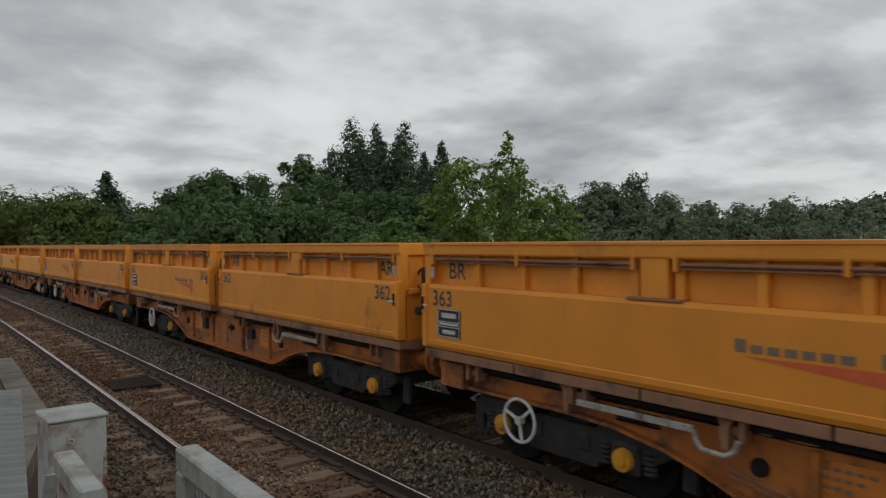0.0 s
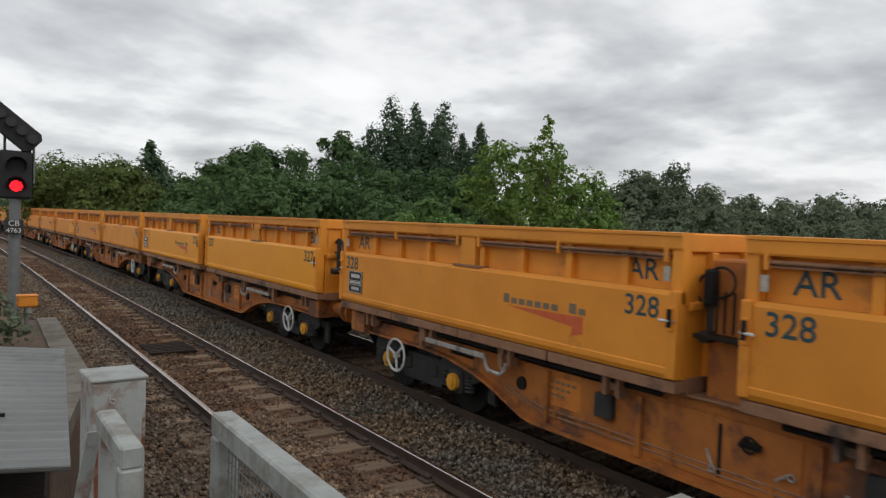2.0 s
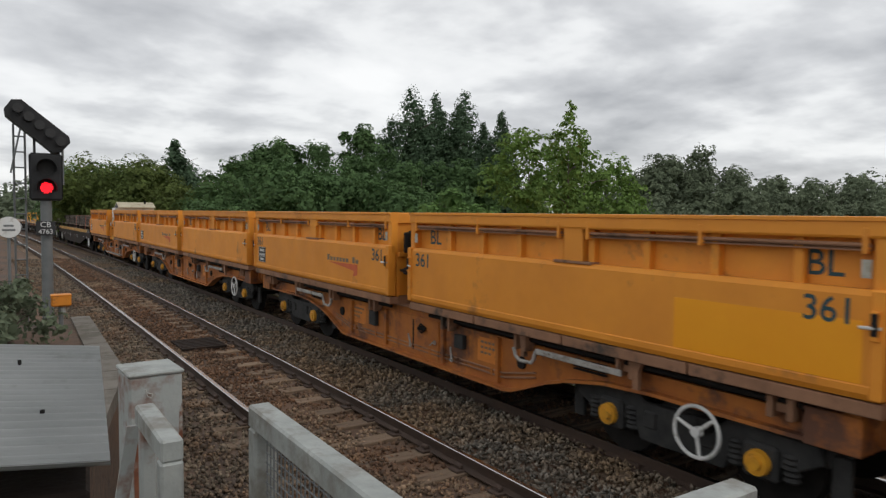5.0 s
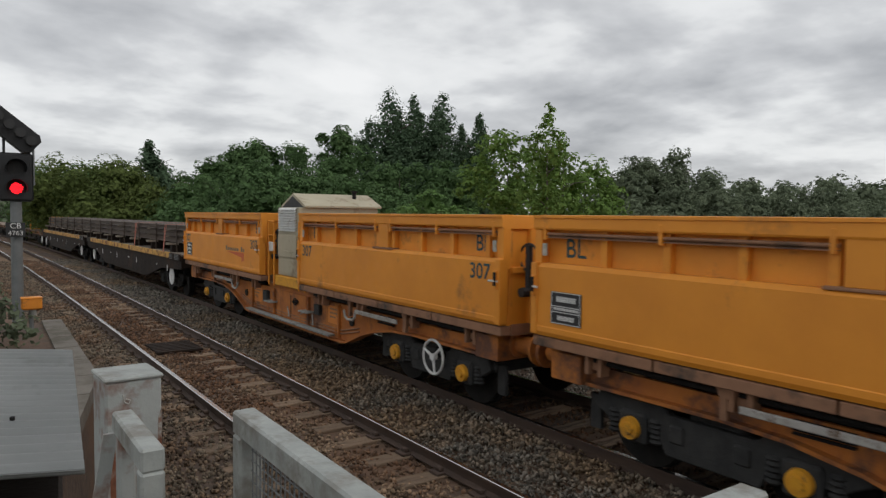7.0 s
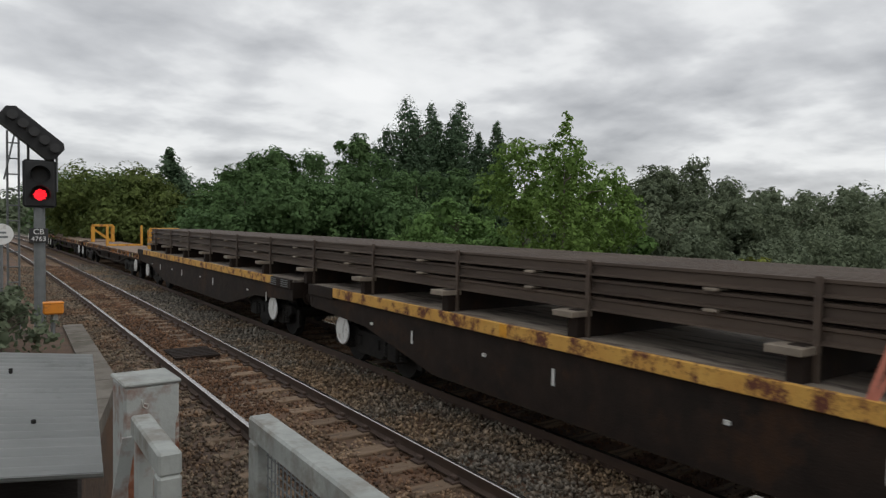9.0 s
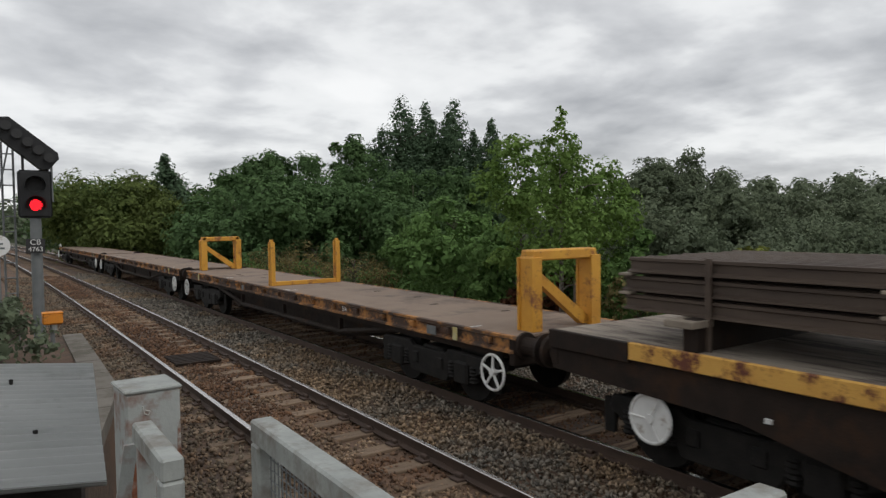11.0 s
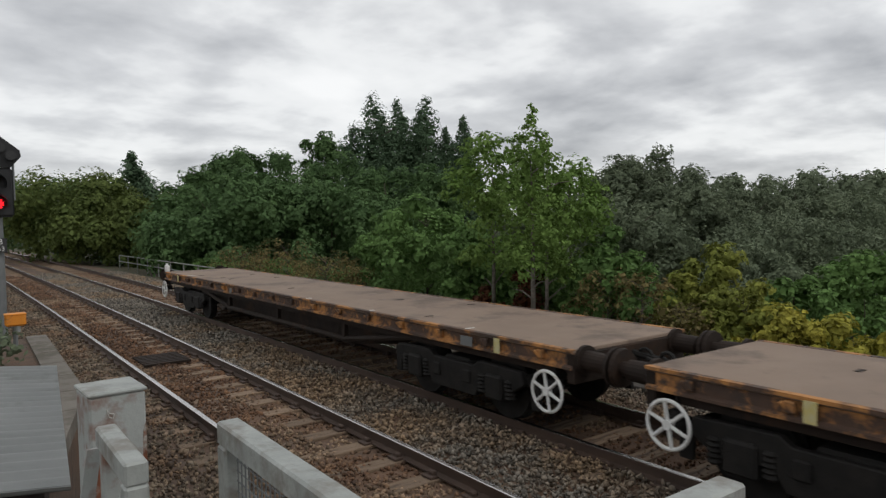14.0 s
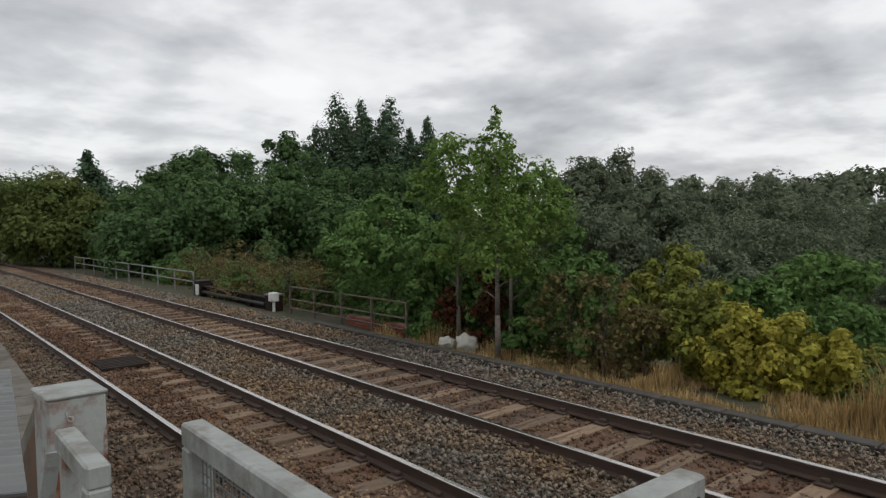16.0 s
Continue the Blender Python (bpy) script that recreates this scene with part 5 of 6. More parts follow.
def gate_post():
    p = thing("gate_post", "square grey steel gate post with flaking paint and rust", "post", at=pose(0.30, 1.70, PLATFORM, 0, 0, 3))
    bm = bmesh.new(); box(bm, -0.058, 0.058, -0.065, 0.065, 0, 1.29, 0.004)
    part("shaft", bm, POST_PAINT, p)
    bm = bmesh.new(); box(bm, -0.062, 0.062, -0.069, 0.069, 1.291, 1.30, 0.003)
    part("cap_plate", bm, GALV, p)
    bm = bmesh.new()
    for q0, q1 in (((-0.024, 1.262), (-0.020, 1.244)), ((-0.020, 1.244), (-0.012, 1.240)), ((-0.012, 1.240), (-0.009, 1.249)), ((-0.009, 1.249), (-0.019, 1.252))):
        rod(bm, (q0[0], -0.066, q0[1]), (q1[0], -0.066, q1[1]), 0.0015, seg=5)
    part("chalk_mark", bm, DULL_WHITE, p)
    bm = bmesh.new()
    prism(bm, [(-0.052, 1.17), (-0.038, 1.185), (-0.03, 1.172), (-0.012, 1.168), (-0.004, 1.15), (-0.02, 1.12), (-0.03, 1.06), (-0.022, 1.0), (-0.04, 0.93), (-0.05, 0.98)], "y", -0.0662, -0.0645)
    part("rust_patch", bm, POST_RUST, p, "bare rust where the paint has flaked")
    bm = bmesh.new()
    prism(bm, [(0.05, 1.2), (0.057, 1.22), (0.057, 1.12), (0.048, 1.14)], "y", -0.0662, -0.0645)
    part("rust_patch", bm, POST_RUST, p, "bare rust where the paint has flaked")
    g = thing("hinge_frame", "short grey tubular hinge frame bolted beside the post", "gate frame", at=pose(0.215, 1.12, PLATFORM))
    part("top_rail", box(bmesh.new(), 0, 0.036, 0, 0.25, 1.262, 1.30, 0.004), GALV, g)
    part("upright", box(bmesh.new(), 0, 0.036, 0, 0.036, 0, 1.262, 0.004), GALV, g)
    part("upright", box(bmesh.new(), 0.004, 0.032, 0.205, 0.24, 0, 1.262, 0.004), POST_PAINT, g)
    bm = bmesh.new()
    prism(bm, [(0.012, 1.255), (-0.012, 1.255), (-0.075, 0.86), (-0.048, 0.86)], "y", 0.262, 0.270)
    part("brace", bm, POST_PAINT, g)
    bm = bmesh.new(); box(bm, 0.006, 0.04, 0.10, 0.14, 0.0, 1.13, 0.003)
    part("lock_bar", bm, POST_PAINT, g)


gate_post()


def cabinet():
    c = thing("equipment_cabinet", "grey lineside cabinet under a corrugated sheet roof with a number sign", "cabinet", at=pose(0.24, 1.92, PLATFORM, 0, 0, -5.6))
    bm = bmesh.new(); box(bm, -1.55, -0.05, 0.06, 1.66, 0, 0.92, 0.01)
    part("body", bm, DARK_STEEL, c)
    bm = bmesh.new()
    pitch, rows = 0.082, []
    steps = 21 * 10
    for i in range(steps + 1):
        y = 1.74 * i / steps
        z = 1.0 + 0.012 * math.cos(2 * math.pi * y / pitch)
        rows.append([bm.verts.new((x, y, z - 0.10 * x + dz)) for x, dz in ((0.0, 0.0), (-0.5, 0.0), (-1.0, 0.0), (-1.62, 0.0))])
    for a, b in zip(rows, rows[1:]):
        for k in range(3):
            bm.faces.new((a[k], a[k + 1], b[k + 1], b[k]))
    bmesh.ops.solidify(bm, geom=list(bm.faces), thickness=0.004)
    sheet = part("roof_sheet", bm, CORRUGATED, c, "corrugated grey roof sheet with shade painted into its grooves", smooth=True)
    # shade in the grooves is painted with a darker second material
    sheet.data.materials.append(GROOVE_SHADE)
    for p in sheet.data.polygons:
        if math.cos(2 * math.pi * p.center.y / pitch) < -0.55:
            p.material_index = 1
    for x, y in ((-0.18, 0.50), (-0.42, 0.46), (-0.9, 0.5), (-0.3, 1.3), (-0.85, 1.3)):
        bm = rod(bmesh.new(), (x, y, 1.0 - 0.10 * x), (x, y, 1.022 - 0.10 * x), 0.007, seg=8)
        part("roof_bolt", bm, GRIME, c)
    bm = bmesh.new(); box(bm, -0.27, -0.045, 0.045, 0.055, 0.66, 0.90, 0.003)
    s = part("number_sign", bm, BLACK_PLATE, c, "black sign with white plain bars")
    bm = bmesh.new()
    for x in (-0.245, -0.175, -0.105):
        box(bm, x - 0.026, x + 0.030, 0.040, 0.0455, 0.78, 0.795)
        box(bm, x - 0.026, x - 0.010, 0.040, 0.0455, 0.797, 0.875)
        box(bm, x - 0.008, x + 0.030, 0.040, 0.0455, 0.86, 0.875)
        box(bm, x + 0.004, x + 0.022, 0.040, 0.0455, 0.82, 0.845)
    part("sign_bars", bm, WHITE, s)


cabinet()


def signal():
    s = thing("railway_signal", "black colour light signal showing red with a slanted route indicator", "signal", at=pose(0.72, 13.45, 0.1))
    bm = rod(bmesh.new(), (0, 0.12, 0), (0, 0.12, 3.4), 0.09, 0.085, 16)
    part("post", bm, POST_GREY, s)
    part("base_plate", box(bmesh.new(), -0.25, 0.25, -0.12, 0.37, 0, 0.05, 0.01), CONCRETE, s)
    head = part("signal_head", box(bmesh.new(), -0.25, 0.25, 0.0, 0.06, 2.72, 3.53, 0.04), SIGNAL_BLACK, s, "black signal head with hooded lamp")
    part("lamp_case", box(bmesh.new(), -0.19, 0.19, 0.06, 0.32, 2.75, 3.42, 0.02), SIGNAL_BLACK, head)
    for z in (2.94, 3.27):
        bm = bmesh.new()
        n = 16
        ring = []
        for i in range(n + 1):
            a = math.pi * (-0.12 + 1.24 * i / n)
            ring.append([(0.15 * math.cos(a), y, z + 0.15 * math.sin(a)) for y in (0.0, -0.24)])
        vs = [[bm.verts.new(p) for p in r] for r in ring]
        for a, b in zip(vs, vs[1:]):
            bm.faces.new((a[0], a[1], b[1], b[0]))
        bmesh.ops.solidify(bm, geom=list(bm.faces), thickness=0.006)
        part("hood", bm, SIGNAL_BLACK, head)
    bm = rod(bmesh.new(), (0, -0.004, 3.27), (0, 0.01, 3.27), 0.115, seg=24)
    part("dark_lens", bm, HOSE, head)
    bm = bmesh.new()
    for i in range(-5, 6):
        for j in range(-5, 6):
            if i * i + j * j < 20:
                rod(bm, (i * 0.021 + (j % 2) * 0.0105, -0.012, 2.94 + j * 0.021), (i * 0.021 + (j % 2) * 0.0105, 0.0, 2.94 + j * 0.021), 0.009, seg=6)
    tagged(part("red_lamp", bm, RED_LED, head, "lit red lamp of small diodes"), kind="stuff")
    # slanted route indicator above
    turn = pose(-0.10, 0.05, 3.97, 0, 0, 0) @ Matrix.Rotation(radians(40), 4, 'Y')
    bm = bmesh.new()
    prism(bm, [(-0.54, -0.11), (-0.46, -0.18), (0.44, -0.19), (0.52, -0.10), (0.52, 0.12), (0.44, 0.19), (-0.46, 0.18), (-0.56, 0.08)], "y", -0.05, 0.30)
    arm = part("route_indicator", bm, SIGNAL_BLACK, s, "slanted black route indicator arm with five dark lamps", at=turn)
    for i in range(5):
        bm = rod(bmesh.new(), (-0.4 + i * 0.2, -0.16, 0.03), (-0.4 + i * 0.2, -0.05, 0.03), 0.08, 0.075, 14)
        part("lamp_hood", bm, HOSE, arm)
    for x in (-0.16, 0.20):
        part("bracket", box(bmesh.new(), x - 0.02, x + 0.02, 0.08, 0.12, 3.4, 3.85), SIGNAL_BLACK, s)
    part("side_strut", rod(bmesh.new(), (0.26, 0.1, 3.0), (0.26, 0.1, 3.75), 0.02, seg=8), POST_GREY, s)
    # ladder behind
    for x in (-0.45, -0.28):
        part("ladder_rail", rod(bmesh.new(), (x, 0.75, 0.4), (x, 0.6, 4.05), 0.018, seg=8), POST_GREY, s)
    for k in range(13):
        z = 0.6 + k * 0.27
        part("rung", rod(bmesh.new(), (-0.45, 0.75 - 0.04 * z, z), (-0.28, 0.75 - 0.04 * z, z), 0.012, seg=6), POST_GREY, s)
    part("cage_hoop", rod(bmesh.new(), (-0.5, 0.5, 3.2), (-0.33, 0.62, 4.05), 0.016, seg=6), POST_GREY, s)
    plate = part("id_plate", box(bmesh.new(), -0.16, 0.12, -0.02, 0.0, 2.13, 2.37, 0.004), BLACK_PLATE, s, "black identity plate with white letters")
    face = Matrix.Rotation(radians(90), 4, 'X')
    lettering("CB", 0.13, WHITE, plate, Matrix.Translation((-0.02, -0.0225, 2.31)) @ face)
    lettering("4763", 0.11, WHITE, plate, Matrix.Translation((-0.02, -0.0225, 2.19)) @ face)


signal()


def small_near_things():
    r = thing("round_sign", "weathered round white sign on a thin post", "sign", at=pose(0.16, 12.97, PLATFORM * 0 + 0.1))
    part("post", rod(bmesh.new(), (0, 0.03, 0), (0, 0.03, 2.35), 0.025, seg=8), POST_GREY, r)
    disc = part("disc", rod(bmesh.new(), (0, -0.01, 2.28), (0, 0.005, 2.28), 0.17, seg=28), WHITE, r)
    bm = bmesh.new()
    for i, w in enumerate((0.07, 0.09)):
        box(bm, -w, w, -0.014, -0.009, 2.29 - i * 0.07, 2.32 - i * 0.07)
    part("sign_bars", bm, POST_GREY, disc)
    b = thing("junction_box", "orange plastic junction box on a short stake", "junction box", at=pose(0.74, 10.94, PLATFORM))
    part("stake", rod(bmesh.new(), (0, 0.05, 0), (0, 0.05, 0.34), 0.03, seg=8), POST_GREY, b)
    part("case", box(bmesh.new(), -0.125, 0.125, -0.08, 0.08, 0.31, 0.47, 0.02), BOX_ORANGE, b)
    part("lid_lip", box(bmesh.new(), -0.13, 0.13, -0.085, 0.085, 0.455, 0.48, 0.008), BOX_ORANGE, b)
    part("gland", rod(bmesh.new(), (0.02, 0, 0.22), (0.02, 0, 0.31), 0.04, seg=10), GALV, b)
    cu = bpy.data.curves.new("cable", 'CURVE')
    cu.dimensions, cu.bevel_depth, cu.bevel_resolution = '3D', 0.018, 3
    sp = cu.splines.new('BEZIER')
    pts = [(0.8, 2.5, 0.95), (1.0, 3.0, 0.6), (1.35, 3.2, 0.15), (1.7, 3.0, 0.02), (2.2, 3.3, -0.1)]
    sp.bezier_points.add(len(pts) - 1)
    for bp, p in zip(sp.bezier_points, pts):
        bp.co, bp.handle_left_type, bp.handle_right_type = p, 'AUTO', 'AUTO'
    tmp = new("tmp_cable", cu)
    bpy.context.view_layer.update()
    me = bpy.data.meshes.new_from_object(tmp.evaluated_get(bpy.context.evaluated_depsgraph_get()))
    bpy.data.objects.remove(tmp)
    me.materials.clear(); me.materials.append(HOSE)
    tagged(new("cable", me), "black cable looping down beside the platform", "cable")


small_near_things()

# ---- trees and undergrowth ----
def leaf_mesh(name, rng, lobes, count, size, material, tufts=20, inner=0.22):
    """Folded leaf faces gathered in tufts, the tufts spread over a set of lobes (x, y, z, rx, ry, rz), with sparse larger leaves inside."""
    lobes = np.array(lobes, float)
    area = lobes[:, 3] * lobes[:, 5] + lobes[:, 3] ** 2
    pick = rng.choice(len(lobes), count, p=area / area.sum())
    spread = rng.normal(size=(len(lobes), tufts, 3)) + np.array((0, 0, 0.35))
    spread /= np.linalg.norm(spread, axis=2)[:, :, None]
    reach = rng.uniform(0.70, 1.0, (len(lobes), tufts))
    girth = rng.uniform(0.20, 0.36, (len(lobes), tufts))
    tuft = rng.integers(0, tufts, count)
    out = spread[pick, tuft]
    d = rng.normal(size=(count, 3)) + out * 0.5 + np.array((0, 0, 0.35))
    d /= np.linalg.norm(d, axis=1)[:, None]
    depth = (1 - 0.3 * rng.random(count) ** 1.5)
    c = lobes[pick, :3] + (out * reach[pick, tuft][:, None] + d * (girth[pick, tuft] * depth)[:, None]) * lobes[pick, 3:]
    deep = rng.random(count) < inner
    c = np.where(deep[:, None], lobes[pick, :3] + d * lobes[pick, 3:] * rng.uniform(0.25, 0.7, count)[:, None], c)
    nrm = d * 0.6 + out * 0.9 + rng.normal(size=(count, 3)) * 0.38 + np.array((0, 0, 0.25))
    nrm /= np.linalg.norm(nrm, axis=1)[:, None]
    u = np.cross(nrm, rng.normal(size=(count, 3)))
    u /= np.linalg.norm(u, axis=1)[:, None]
    w = np.cross(nrm, u)
    s = (size * rng.uniform(0.55, 1.35, count) * np.where(deep, 1.9, 1.0))[:, None]
    fold = nrm * s * 0.12
    v = np.stack([c - u * s * 0.6, c - w * s * 0.38 + fold, c + u * s * 0.6, c + w * s * 0.38 + fold], 1).reshape(-1, 3)
    k = np.arange(count) * 4
    f = np.stack([k, k + 1, k + 2, k, k + 2, k + 3], 1).ravel().astype(np.int32)
    me = bpy.data.meshes.new(name)
    me.vertices.add(len(v)); me.vertices.foreach_set("co", v.ravel())
    me.loops.add(len(f)); me.loops.foreach_set("vertex_index", f)
    me.polygons.add(len(f) // 3); me.polygons.foreach_set("loop_start", np.arange(0, len(f), 3, dtype=np.int32))
    me.update()
    me.materials.append(material)
    return me


def trunk_mesh(rng, tall, r, limbs, material, spread, lean=0.05):
    bm = bmesh.new()
    pts = [Vector((lean * tall * (t ** 1.5) * rng.uniform(-1, 1) * 0.3, lean * tall * (t ** 1.5) * rng.uniform(-1, 1) * 0.3, tall * t)) for t in (0, 0.2, 0.45, 0.7, 0.95)]
    for i in range(4):
        rod(bm, pts[i], pts[i + 1], r * (1 - 0.22 * i), r * (1 - 0.22 * (i + 1)), 8)
    for i in range(limbs):
        z = tall * rng.uniform(0.25, 0.9)
        a = rng.uniform(0, 6.28)
        reach = spread * rng.uniform(0.3, 0.6)
        base = Vector((0, 0, z))
        tip = Vector((math.cos(a) * reach, math.sin(a) * reach, z + reach * rng.uniform(0.25, 0.8)))
        mid = (base + tip) / 2 + Vector((0, 0, 0.1 * reach))
        rod(bm, base, mid, r * 0.34, r * 0.22, 5)
        rod(bm, mid, tip, r * 0.22, r * 0.06, 5)
    return mesh_of(bm, "trunk", material, True)


def lobes_broad(rng, tall, wide, low, n):
    mid = low + (tall - low) * 0.5
    out = [(0, 0, mid, wide * 0.6, wide * 0.6, (tall - low) * 0.36)]
    for i in range(n):
        a, h = rng.uniform(0, 6.28), rng.uniform(-0.85, 0.98)
        k = math.sqrt(max(0.05, 1 - h * h))
        s = rng.uniform(0.20, 0.42) * wide
        out.append((math.cos(a) * k * wide * 0.78, math.sin(a) * k * wide * 0.78, mid + h * (tall - low) * 0.46 - s * 0.25, s, s, s * 0.8))
    return out


def lobes_spire(rng, tall, wide, low, n, taper=3.4):
    out = []
    for i in range(n):
        t = (i + rng.uniform(0, 1)) / n
        z = low + (tall - low) * t
        k = wide * 0.85 * min(1.0, taper * (1 - t)) ** 0.8 * rng.uniform(0.1, 1.0) ** 0.6
        a = rng.uniform(0, 6.28)
        s = wide * (0.07 + 0.2 * min(1.0, 3.0 * (1 - t)))
        out.append((math.cos(a) * k * 0.8, math.sin(a) * k * 0.8, z - s * 0.2, s, s, s * (0.9 + 0.5 * t)))
    out.append((0, 0, tall - wide * 0.25, wide * 0.10, wide * 0.10, wide * 0.30))
    return out


KINDS = {
    # name, label, leaf, bark, shape, lobes, leaf size, cover, widen, crown base share
    "con": ("tree", "tall dark poplar-like tree with a pointed crown", LEAF_CONIFER, BARK, "spire", 150, 0.18, 1.6, 2.5, 0.08),
    "spr": ("tree", "distant dark conifer with a feathery pointed top", LEAF_CONIFER, BARK, "spire", 60, 0.34, 1.2, 2.1, 0.05),
    "oak": ("tree", "broad dark green deciduous tree with a billowing crown", LEAF_DARK, BARK, "broad", 40, 0.19, 1.9, 1.4, 0.08),
    "olv": ("tree", "olive green rounded tree beyond the line", LEAF_OLIVE, BARK, "broad", 50, 0.21, 1.9, 1.25, 0.05),
    "dom": ("tree", "large dark grey-green tree with a domed crown", LEAF_GREY, BARK, "broad", 40, 0.22, 1.9, 1.35, 0.06),
    "bir": ("tree", "slender young tree with an airy light crown beside the line", LEAF_LIGHT, PALE_BARK, "spire", 46, 0.075, 0.6, 1.15, 0.36),
    "lig": ("tree", "young light green tree with a loose rounded crown", LEAF_LIGHT, PALE_BARK, "broad", 34, 0.08, 1.1, 1.25, 0.32),
    "wil": ("bush", "grey-green willow bush on the bank", LEAF_MID, BARK, "broad", 22, 0.11, 1.9, 1.25, 0.0),
    "mid": ("bush", "leafy mid-green bush beside the line", LEAF_MID, BARK, "broad", 16, 0.10, 1.8, 1.25, 0.0),
    "brn": ("bush", "thinning brownish shrub with bare twigs", LEAF_BROWN, BARK, "broad", 18, 0.07, 0.32, 1.25, 0.0),
    "yel": ("bush", "yellowing bramble bush on the bank", LEAF_YELLOW, BARK, "broad", 16, 0.085, 1.9, 1.25, 0.0),
    "trn": ("bush", "green bramble bush turning yellow on the bank", LEAF_TURNING, BARK, "broad", 18, 0.085, 1.7, 1.25, 0.0),
    "grn": ("tree", "small round green tree down in the valley", LEAF_MID, BARK, "broad", 18, 0.26, 2.2, 1.25, 0.0),
    "con2": ("tree", "small upright green tree on the bank", LEAF_MID, BARK, "spire", 24, 0.10, 2.0, 1.3, 0.0),
    "low": ("bush", "low green undergrowth by the line", LEAF_MID, BARK, "broad", 10, 0.085, 1.8, 1.3, 0.0),
    "brm": ("bush", "dark bramble growing over the old platform", LEAF_GREY, BARK, "broad", 12, 0.06, 0.9, 1.2, 0.0),
    "red": ("bush", "small bush with reddish brown leaves", LEAF_RED, BARK, "broad", 10, 0.08, 1.0, 1.2, 0.0),
}
PLANTED = [
    ("con", 31.5, 53.4, 13.75, 2.4), ("con", 34.4, 53.9, 13.6, 2.1), ("con", 34.3, 49.2, 13.15, 2.1), ("con", 35.7, 45.7, 11.17, 1.25), ("con", 29.9, 54.3, 11.02, 2.09), ("con", 36.3, 49.0, 10.63, 1.52)]
PLANTED += [("con", 33.0, 54.5, 12.2, 2.2), ("con", 34.9, 51.0, 12.0, 2.0), ("con", 32.6, 50.5, 11.6, 2.1)]
PLANTED += [
    ("oak", 24.5, 50.3, 9.60, 1.91), ("oak", 21.1, 49.7, 7.87, 2.80), ("oak", 17.9, 48.8, 7.52, 2.51), ("oak", 17.2, 53.3, 6.78, 2.49), ("oak", 16.8, 57.6, 7.06, 2.43), ("oak", 23.0, 44.4, 7.19, 2.54),
    ("oak", 25.1, 40.9, 6.61, 2.81), ("oak", 28.9, 40.8, 6.34, 2.49), ("oak", 16.2, 40.9, 4.89, 3.44), ("oak", 19.0, 37.5, 4.10, 2.85), ("oak", 13.7, 43.9, 4.28, 3.28), ("oak", 8.0, 69.5, 6.10, 4.13)]
PLANTED += [
    ("spr", 16.4, 78.3, 10.06, 2.54), ("olv", 8.6, 61.4, 6.82, 4.21), ("olv", 10.1, 57.1, 4.93, 3.30), ("olv", 14.5, 58.2, 5.01, 2.47)]
PLANTED += [
    ("dom", 52.7, 39.7, 9.37, 3.49), ("dom", 50.8, 40.6, 8.2, 3.4), ("dom", 55.0, 39.0, 7.7, 3.4), ("dom", 47.3, 40.0, 6.65, 2.61), ("dom", 52.8, 36.2, 6.07, 3.32), ("dom", 57.8, 35.9, 4.85, 3.28), ("dom", 62.6, 35.5, 5.01, 3.84), ("dom", 71.6, 35.8, 6.52, 4.36),
    ("dom", 71.3, 31.5, 4.56, 5.08), ("dom", 58.4, 30.7, 2.65, 5.35), ("dom", 50.5, 32.4, 2.27, 4.19), ("dom", 44.1, 34.5, 3.73, 3.81), ("dom", 83.9, 32.7, 4.40, 5.15), ("dom", 89.7, 31.2, 3.73, 5.55),
    ("dom", 64.4, 27.5, 0.50, 5.24), ("dom", 75.6, 26.2, -0.38, 4.68), ("dom", 46.7, 27.1, 0.18, 3.35)]
PLANTED += [
    ("bir", 10.0, 10.5, 5.0, 0.85), ("bir", 10.6, 10.7, 4.42, 0.95), ("lig", 10.7, 12.6, 4.75, 0.95), ("lig", 11.7, 11.0, 4.1, 0.75), ("wil", 12.0, 17.3, 3.31, 1.48), ("wil", 12.5, 20.5, 2.48, 1.20),
    ("wil", 11.8, 14.9, 2.48, 0.94), ("mid", 11.7, 10.1, 2.57, 0.72), ("mid", 11.0, 8.6, 2.03, 0.59), ("mid", 11.9, 12.1, 2.19, 0.85), ("mid", 12.0, 13.4, 1.88, 0.90)]
PLANTED += [
    ("brn", 11.0, 25.6, 1.84, 1.40), ("brn", 11.5, 29.9, 1.27, 1.12), ("brn", 11.3, 20.2, 1.35, 0.9), ("brn", 10.6, 9.0, 1.65, 0.68), ("trn", 12.7, 8.0, 1.97, 0.85), ("trn", 11.9, 8.3, 1.50, 0.62), ("brn", 10.5, 8.1, 1.75, 0.6), ("brn", 10.9, 7.5, 1.2, 0.5),
    ("trn", 11.6, 6.7, 1.5, 0.66), ("yel", 11.4, 5.7, 0.9, 0.6), ("yel", 11.9, 5.0, 0.92, 0.70), ("yel", 11.6, 6.2, 1.05, 0.67), ("yel", 12.6, 5.0, 0.60, 0.5)]
PLANTED += [
    ("grn", 39.0, 15.5, 0.45, 2.79), ("grn", 36.4, 16.6, -0.36, 1.85), ("con2", 13.2, 5.35, 1.45, 0.5), ("grn", 32.2, 16.1, 0.19, 1.64), ("low", 10.9, 13.6, 0.45, 0.70), ("low", 11.2, 15.6, 0.40, 0.75),
    ("low", 10.8, 10.3, 0.55, 0.55), ("low", 12.9, 9.6, 1.2, 0.9), ("low", 13.5, 12.5, 1.3, 1.1), ("low", 13.8, 7.0, 0.8, 0.9), ("low", 13.4, 16.0, 1.4, 1.2)]
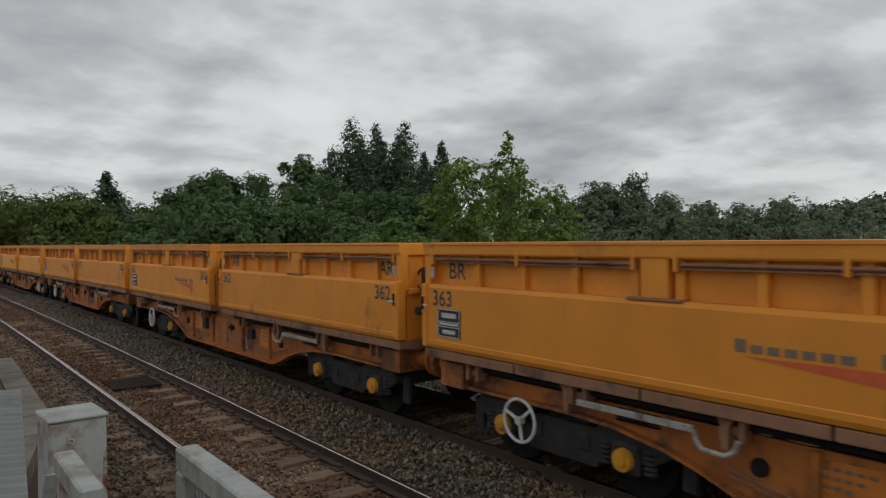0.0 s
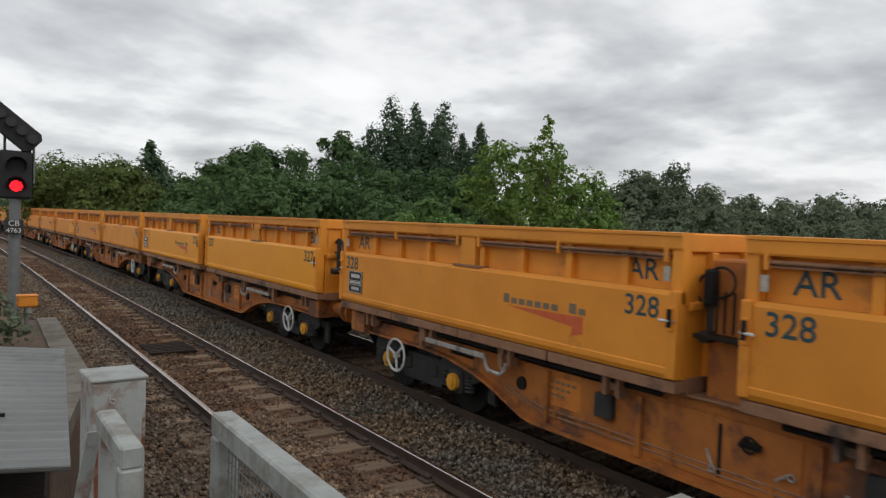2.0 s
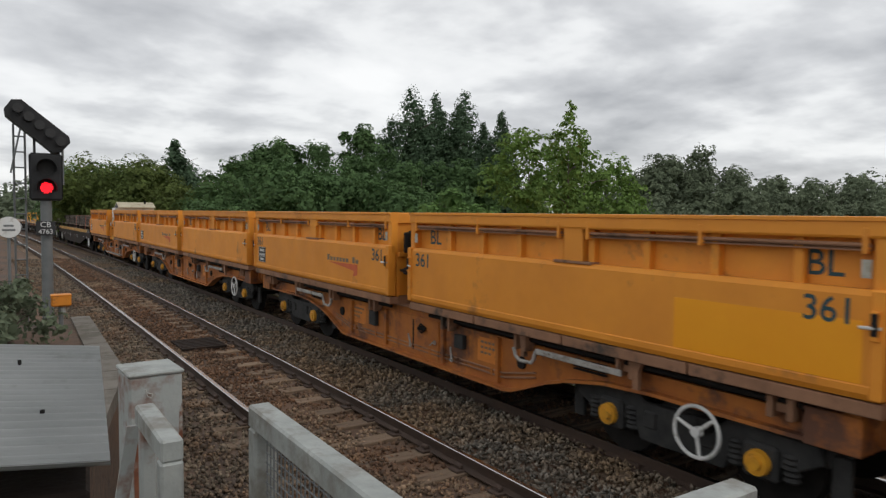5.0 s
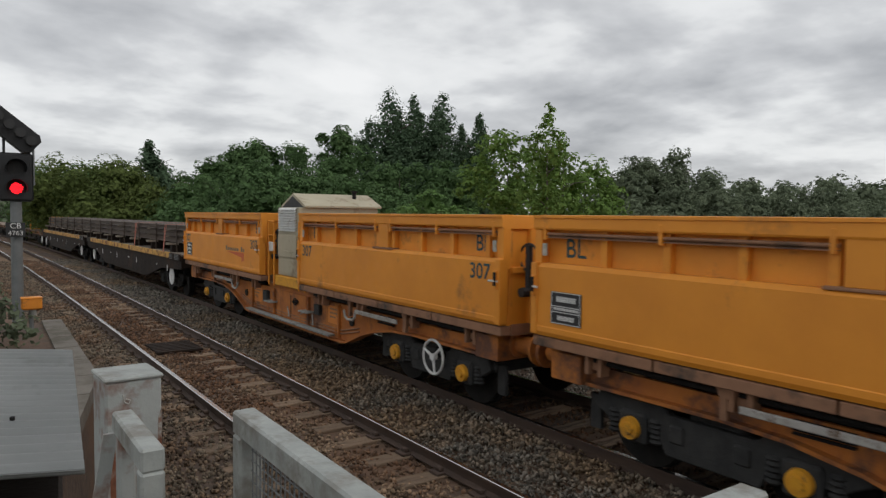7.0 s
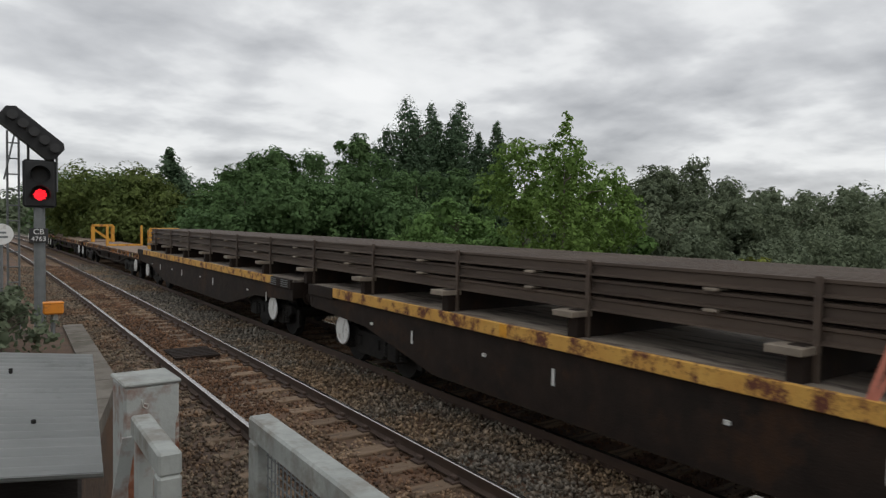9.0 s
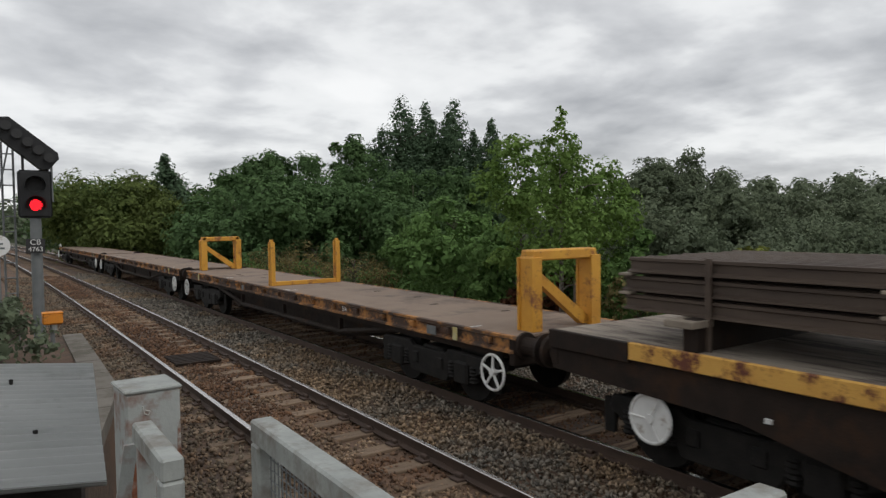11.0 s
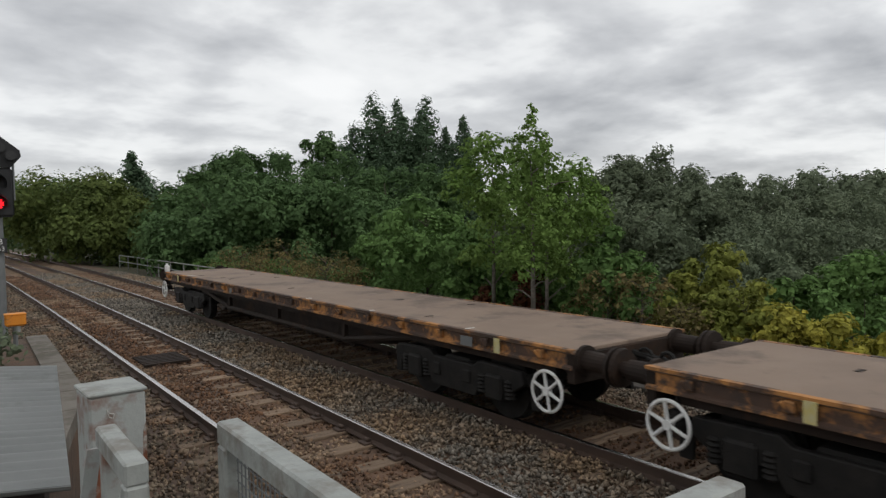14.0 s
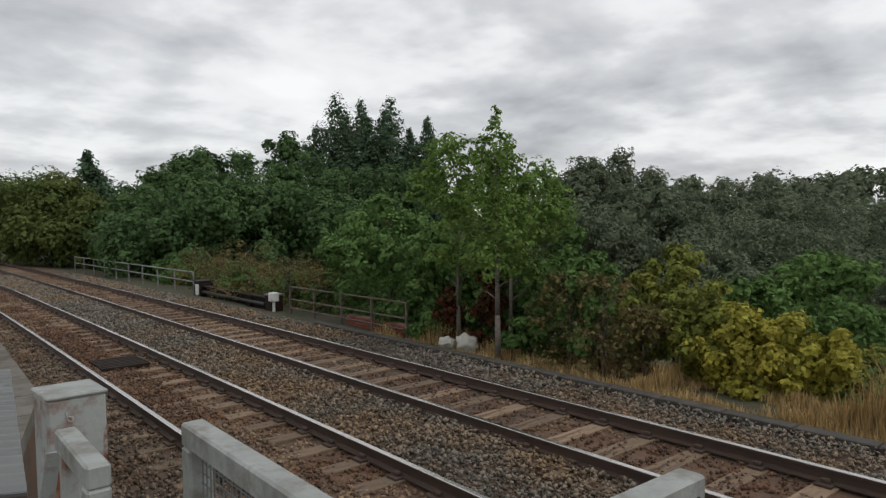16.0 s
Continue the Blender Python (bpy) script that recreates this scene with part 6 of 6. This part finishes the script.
PLANTED += [("brm", -0.35, 7.4, 1.75, 0.55), ("brm", 0.1, 9.6, 1.85, 0.5), ("brm", -0.9, 9.0, 2.15, 0.7), ("brm", -0.2, 11.2, 1.9, 0.5), ("brm", 0.25, 7.0, 1.35, 0.3), ("brm", -1.2, 6.4, 1.7, 0.6)]


PLANTED += [("red", 10.9, 11.6, 1.5, 0.5), ("red", 10.7, 12.9, 1.1, 0.4), ("low", 12.7, 4.1, 0.25, 0.7), ("trn", 13.6, 4.4, 0.2, 0.7), ("low", 14.5, 4.6, -0.5, 0.9)]
PLANTED += [("low", 12.5 + 0.5 * (k % 3) + bend(21 + 2.6 * k), 21 + 2.6 * k, 0.55 + 0.35 * (k % 2), 1.1) for k in range(11)]
PLANTED += [("brn", 12.0 + bend(30.0), 33.0, 1.3, 1.2), ("brn", 11.4, 23.0, 1.6, 1.2)]


def plant():
    rng = np.random.default_rng(11)
    for kind, x, y, top, wide in PLANTED:
        name, label, leaf, bark, shape, n, size, cover, widen, low = KINDS[kind]
        base = PLATFORM if kind == "brm" else height(x, y)
        tall, w = top - base + {"oak": 0.5, "dom": -0.1}.get(kind, 0.0), wide * widen
        t = thing(name, label, name, at=pose(x, y, base))
        foot = low * tall - (0.1 if low == 0 else 0)
        lob = lobes_broad(rng, tall, w, foot, n) if shape == "broad" else lobes_spire(rng, tall, w, foot, n, {"con": 1.7, "bir": 1.6, "spr": 1.2}.get(kind, 3.4))
        count = int(min(17500 if name == "tree" else 9000, max(900, cover * 2 * math.pi * w * tall * (1 - low) * 1.1 / (size * size * 0.62))))
        part("trunk", trunk_mesh(rng, tall * 0.9, max(0.025, 0.013 * tall if name == "tree" else 0.012 * tall), 7 if kind not in ("brn", "brm") else 34, bark, w), None, t)
        crown = part("crown", leaf_mesh("crown", rng, lob, count, size, leaf, inner=0.04 if kind in ("bir", "lig", "brn") else 0.22), None, t)
        tagged(crown, kind="stuff")


plant()


def far_woods():
    """The wooded ridge that closes the valley, as one canopy."""
    rng = np.random.default_rng(3)
    lobes = []
    for i in range(520):
        a = radians(-12 + 104 * rng.random())
        ridge = 9.0 + 7.5 * max(0.0, math.sin((math.degrees(a) - 30) / 60 * 1.6)) ** 1.2
        far = rng.uniform(150, 240)
        t = (far - 150) / 90
        z = -5 + (ridge + 6) * (0.35 + 0.65 * t) - rng.uniform(0, 2.5) - 2.0
        s = rng.uniform(3.0, 5.5)
        lobes.append((far * math.sin(a), far * math.cos(a), z, s, s, s * 0.85))
    me = leaf_mesh("far_woods", rng, lobes, 70000, 1.1, LEAF_GREY)
    tagged(new("far_woods", me), "hazy dark green woods on the far ridge", "woods", kind="stuff")


far_woods()


def dry_grass():
    """Blades and stalks along the cess and bank."""
    rng = np.random.default_rng(8)
    v, f, k = [], [], 0
    for i in range(42000):
        y = rng.uniform(1.0, 15.0)
        x = 9.55 + rng.random() ** 1.0 * 3.4
        if y > 7.5 and rng.random() < 0.6:
            continue
        tuft = noise.noise((x * 0.9, y * 0.9, 3.0))
        if tuft < -0.3:
            continue
        tall = (0.12 + (1.7 if y < 7.0 else 0.85) * max(0.0, tuft) ** 1.2 * min(1.0, 0.25 + (x - 9.55) * 0.8)) * rng.uniform(0.5, 1.5)
        z = height(x, y) - 0.02
        a, lean = rng.uniform(0, 6.28), rng.uniform(0.05, 0.5) * tall
        w = 0.007
        dx, dy = math.cos(a) * lean, math.sin(a) * lean
        px, py = -math.sin(a) * w, math.cos(a) * w
        v += [(x - px, y - py, z), (x + px, y + py, z), (x + dx * 0.4 + px * 0.8, y + dy * 0.4 + py * 0.8, z + tall * 0.6), (x + dx * 0.4 - px * 0.8, y + dy * 0.4 - py * 0.8, z + tall * 0.6), (x + dx, y + dy, z + tall)]
        f += [(k, k + 1, k + 2, k + 3), (k + 3, k + 2, k + 4)]
        k += 5
    me = bpy.data.meshes.new("dry_grass")
    me.from_pydata(v, [], f)
    me.materials.append(STRAW)
    tagged(new("dry_grass", me), "straw-coloured dry grass along the far cess", "grass", kind="stuff")


dry_grass()


def meadow():
    bm = bmesh.new()
    prism(bm, [(50, 6), (95, 10), (95, 24), (48, 20)], "z", -6.1, -5.7)
    tagged(new("meadow", mesh_of(bm, "meadow", MEADOW)), "mown green field down in the valley", "field", kind="structure")
    l = thing("lamp_post", "slim grey lamp post beside the field", "lamp post", at=pose(44.0, 13.6, -6.0))
    part("column", rod(bmesh.new(), (0, 0, 0), (0, 0, 6.0), 0.08, 0.05, 8), POST_GREY, l)
    part("lantern", box(bmesh.new(), -0.5, 0.1, -0.1, 0.1, 5.95, 6.1, 0.03), POST_GREY, l)


meadow()


def rolled(t):
    """Metres gone by t seconds: the train slows a little."""
    return 13.3 * t - 0.04 * t * t


def motions():
    """The whole train rolls along the far line."""
    for ob, along in TRAIN:
        walk(ob, [(t, on_line(FAR_MID, along - rolled(t))) for t in [0.5 * k for k in range(33)]])


motions()
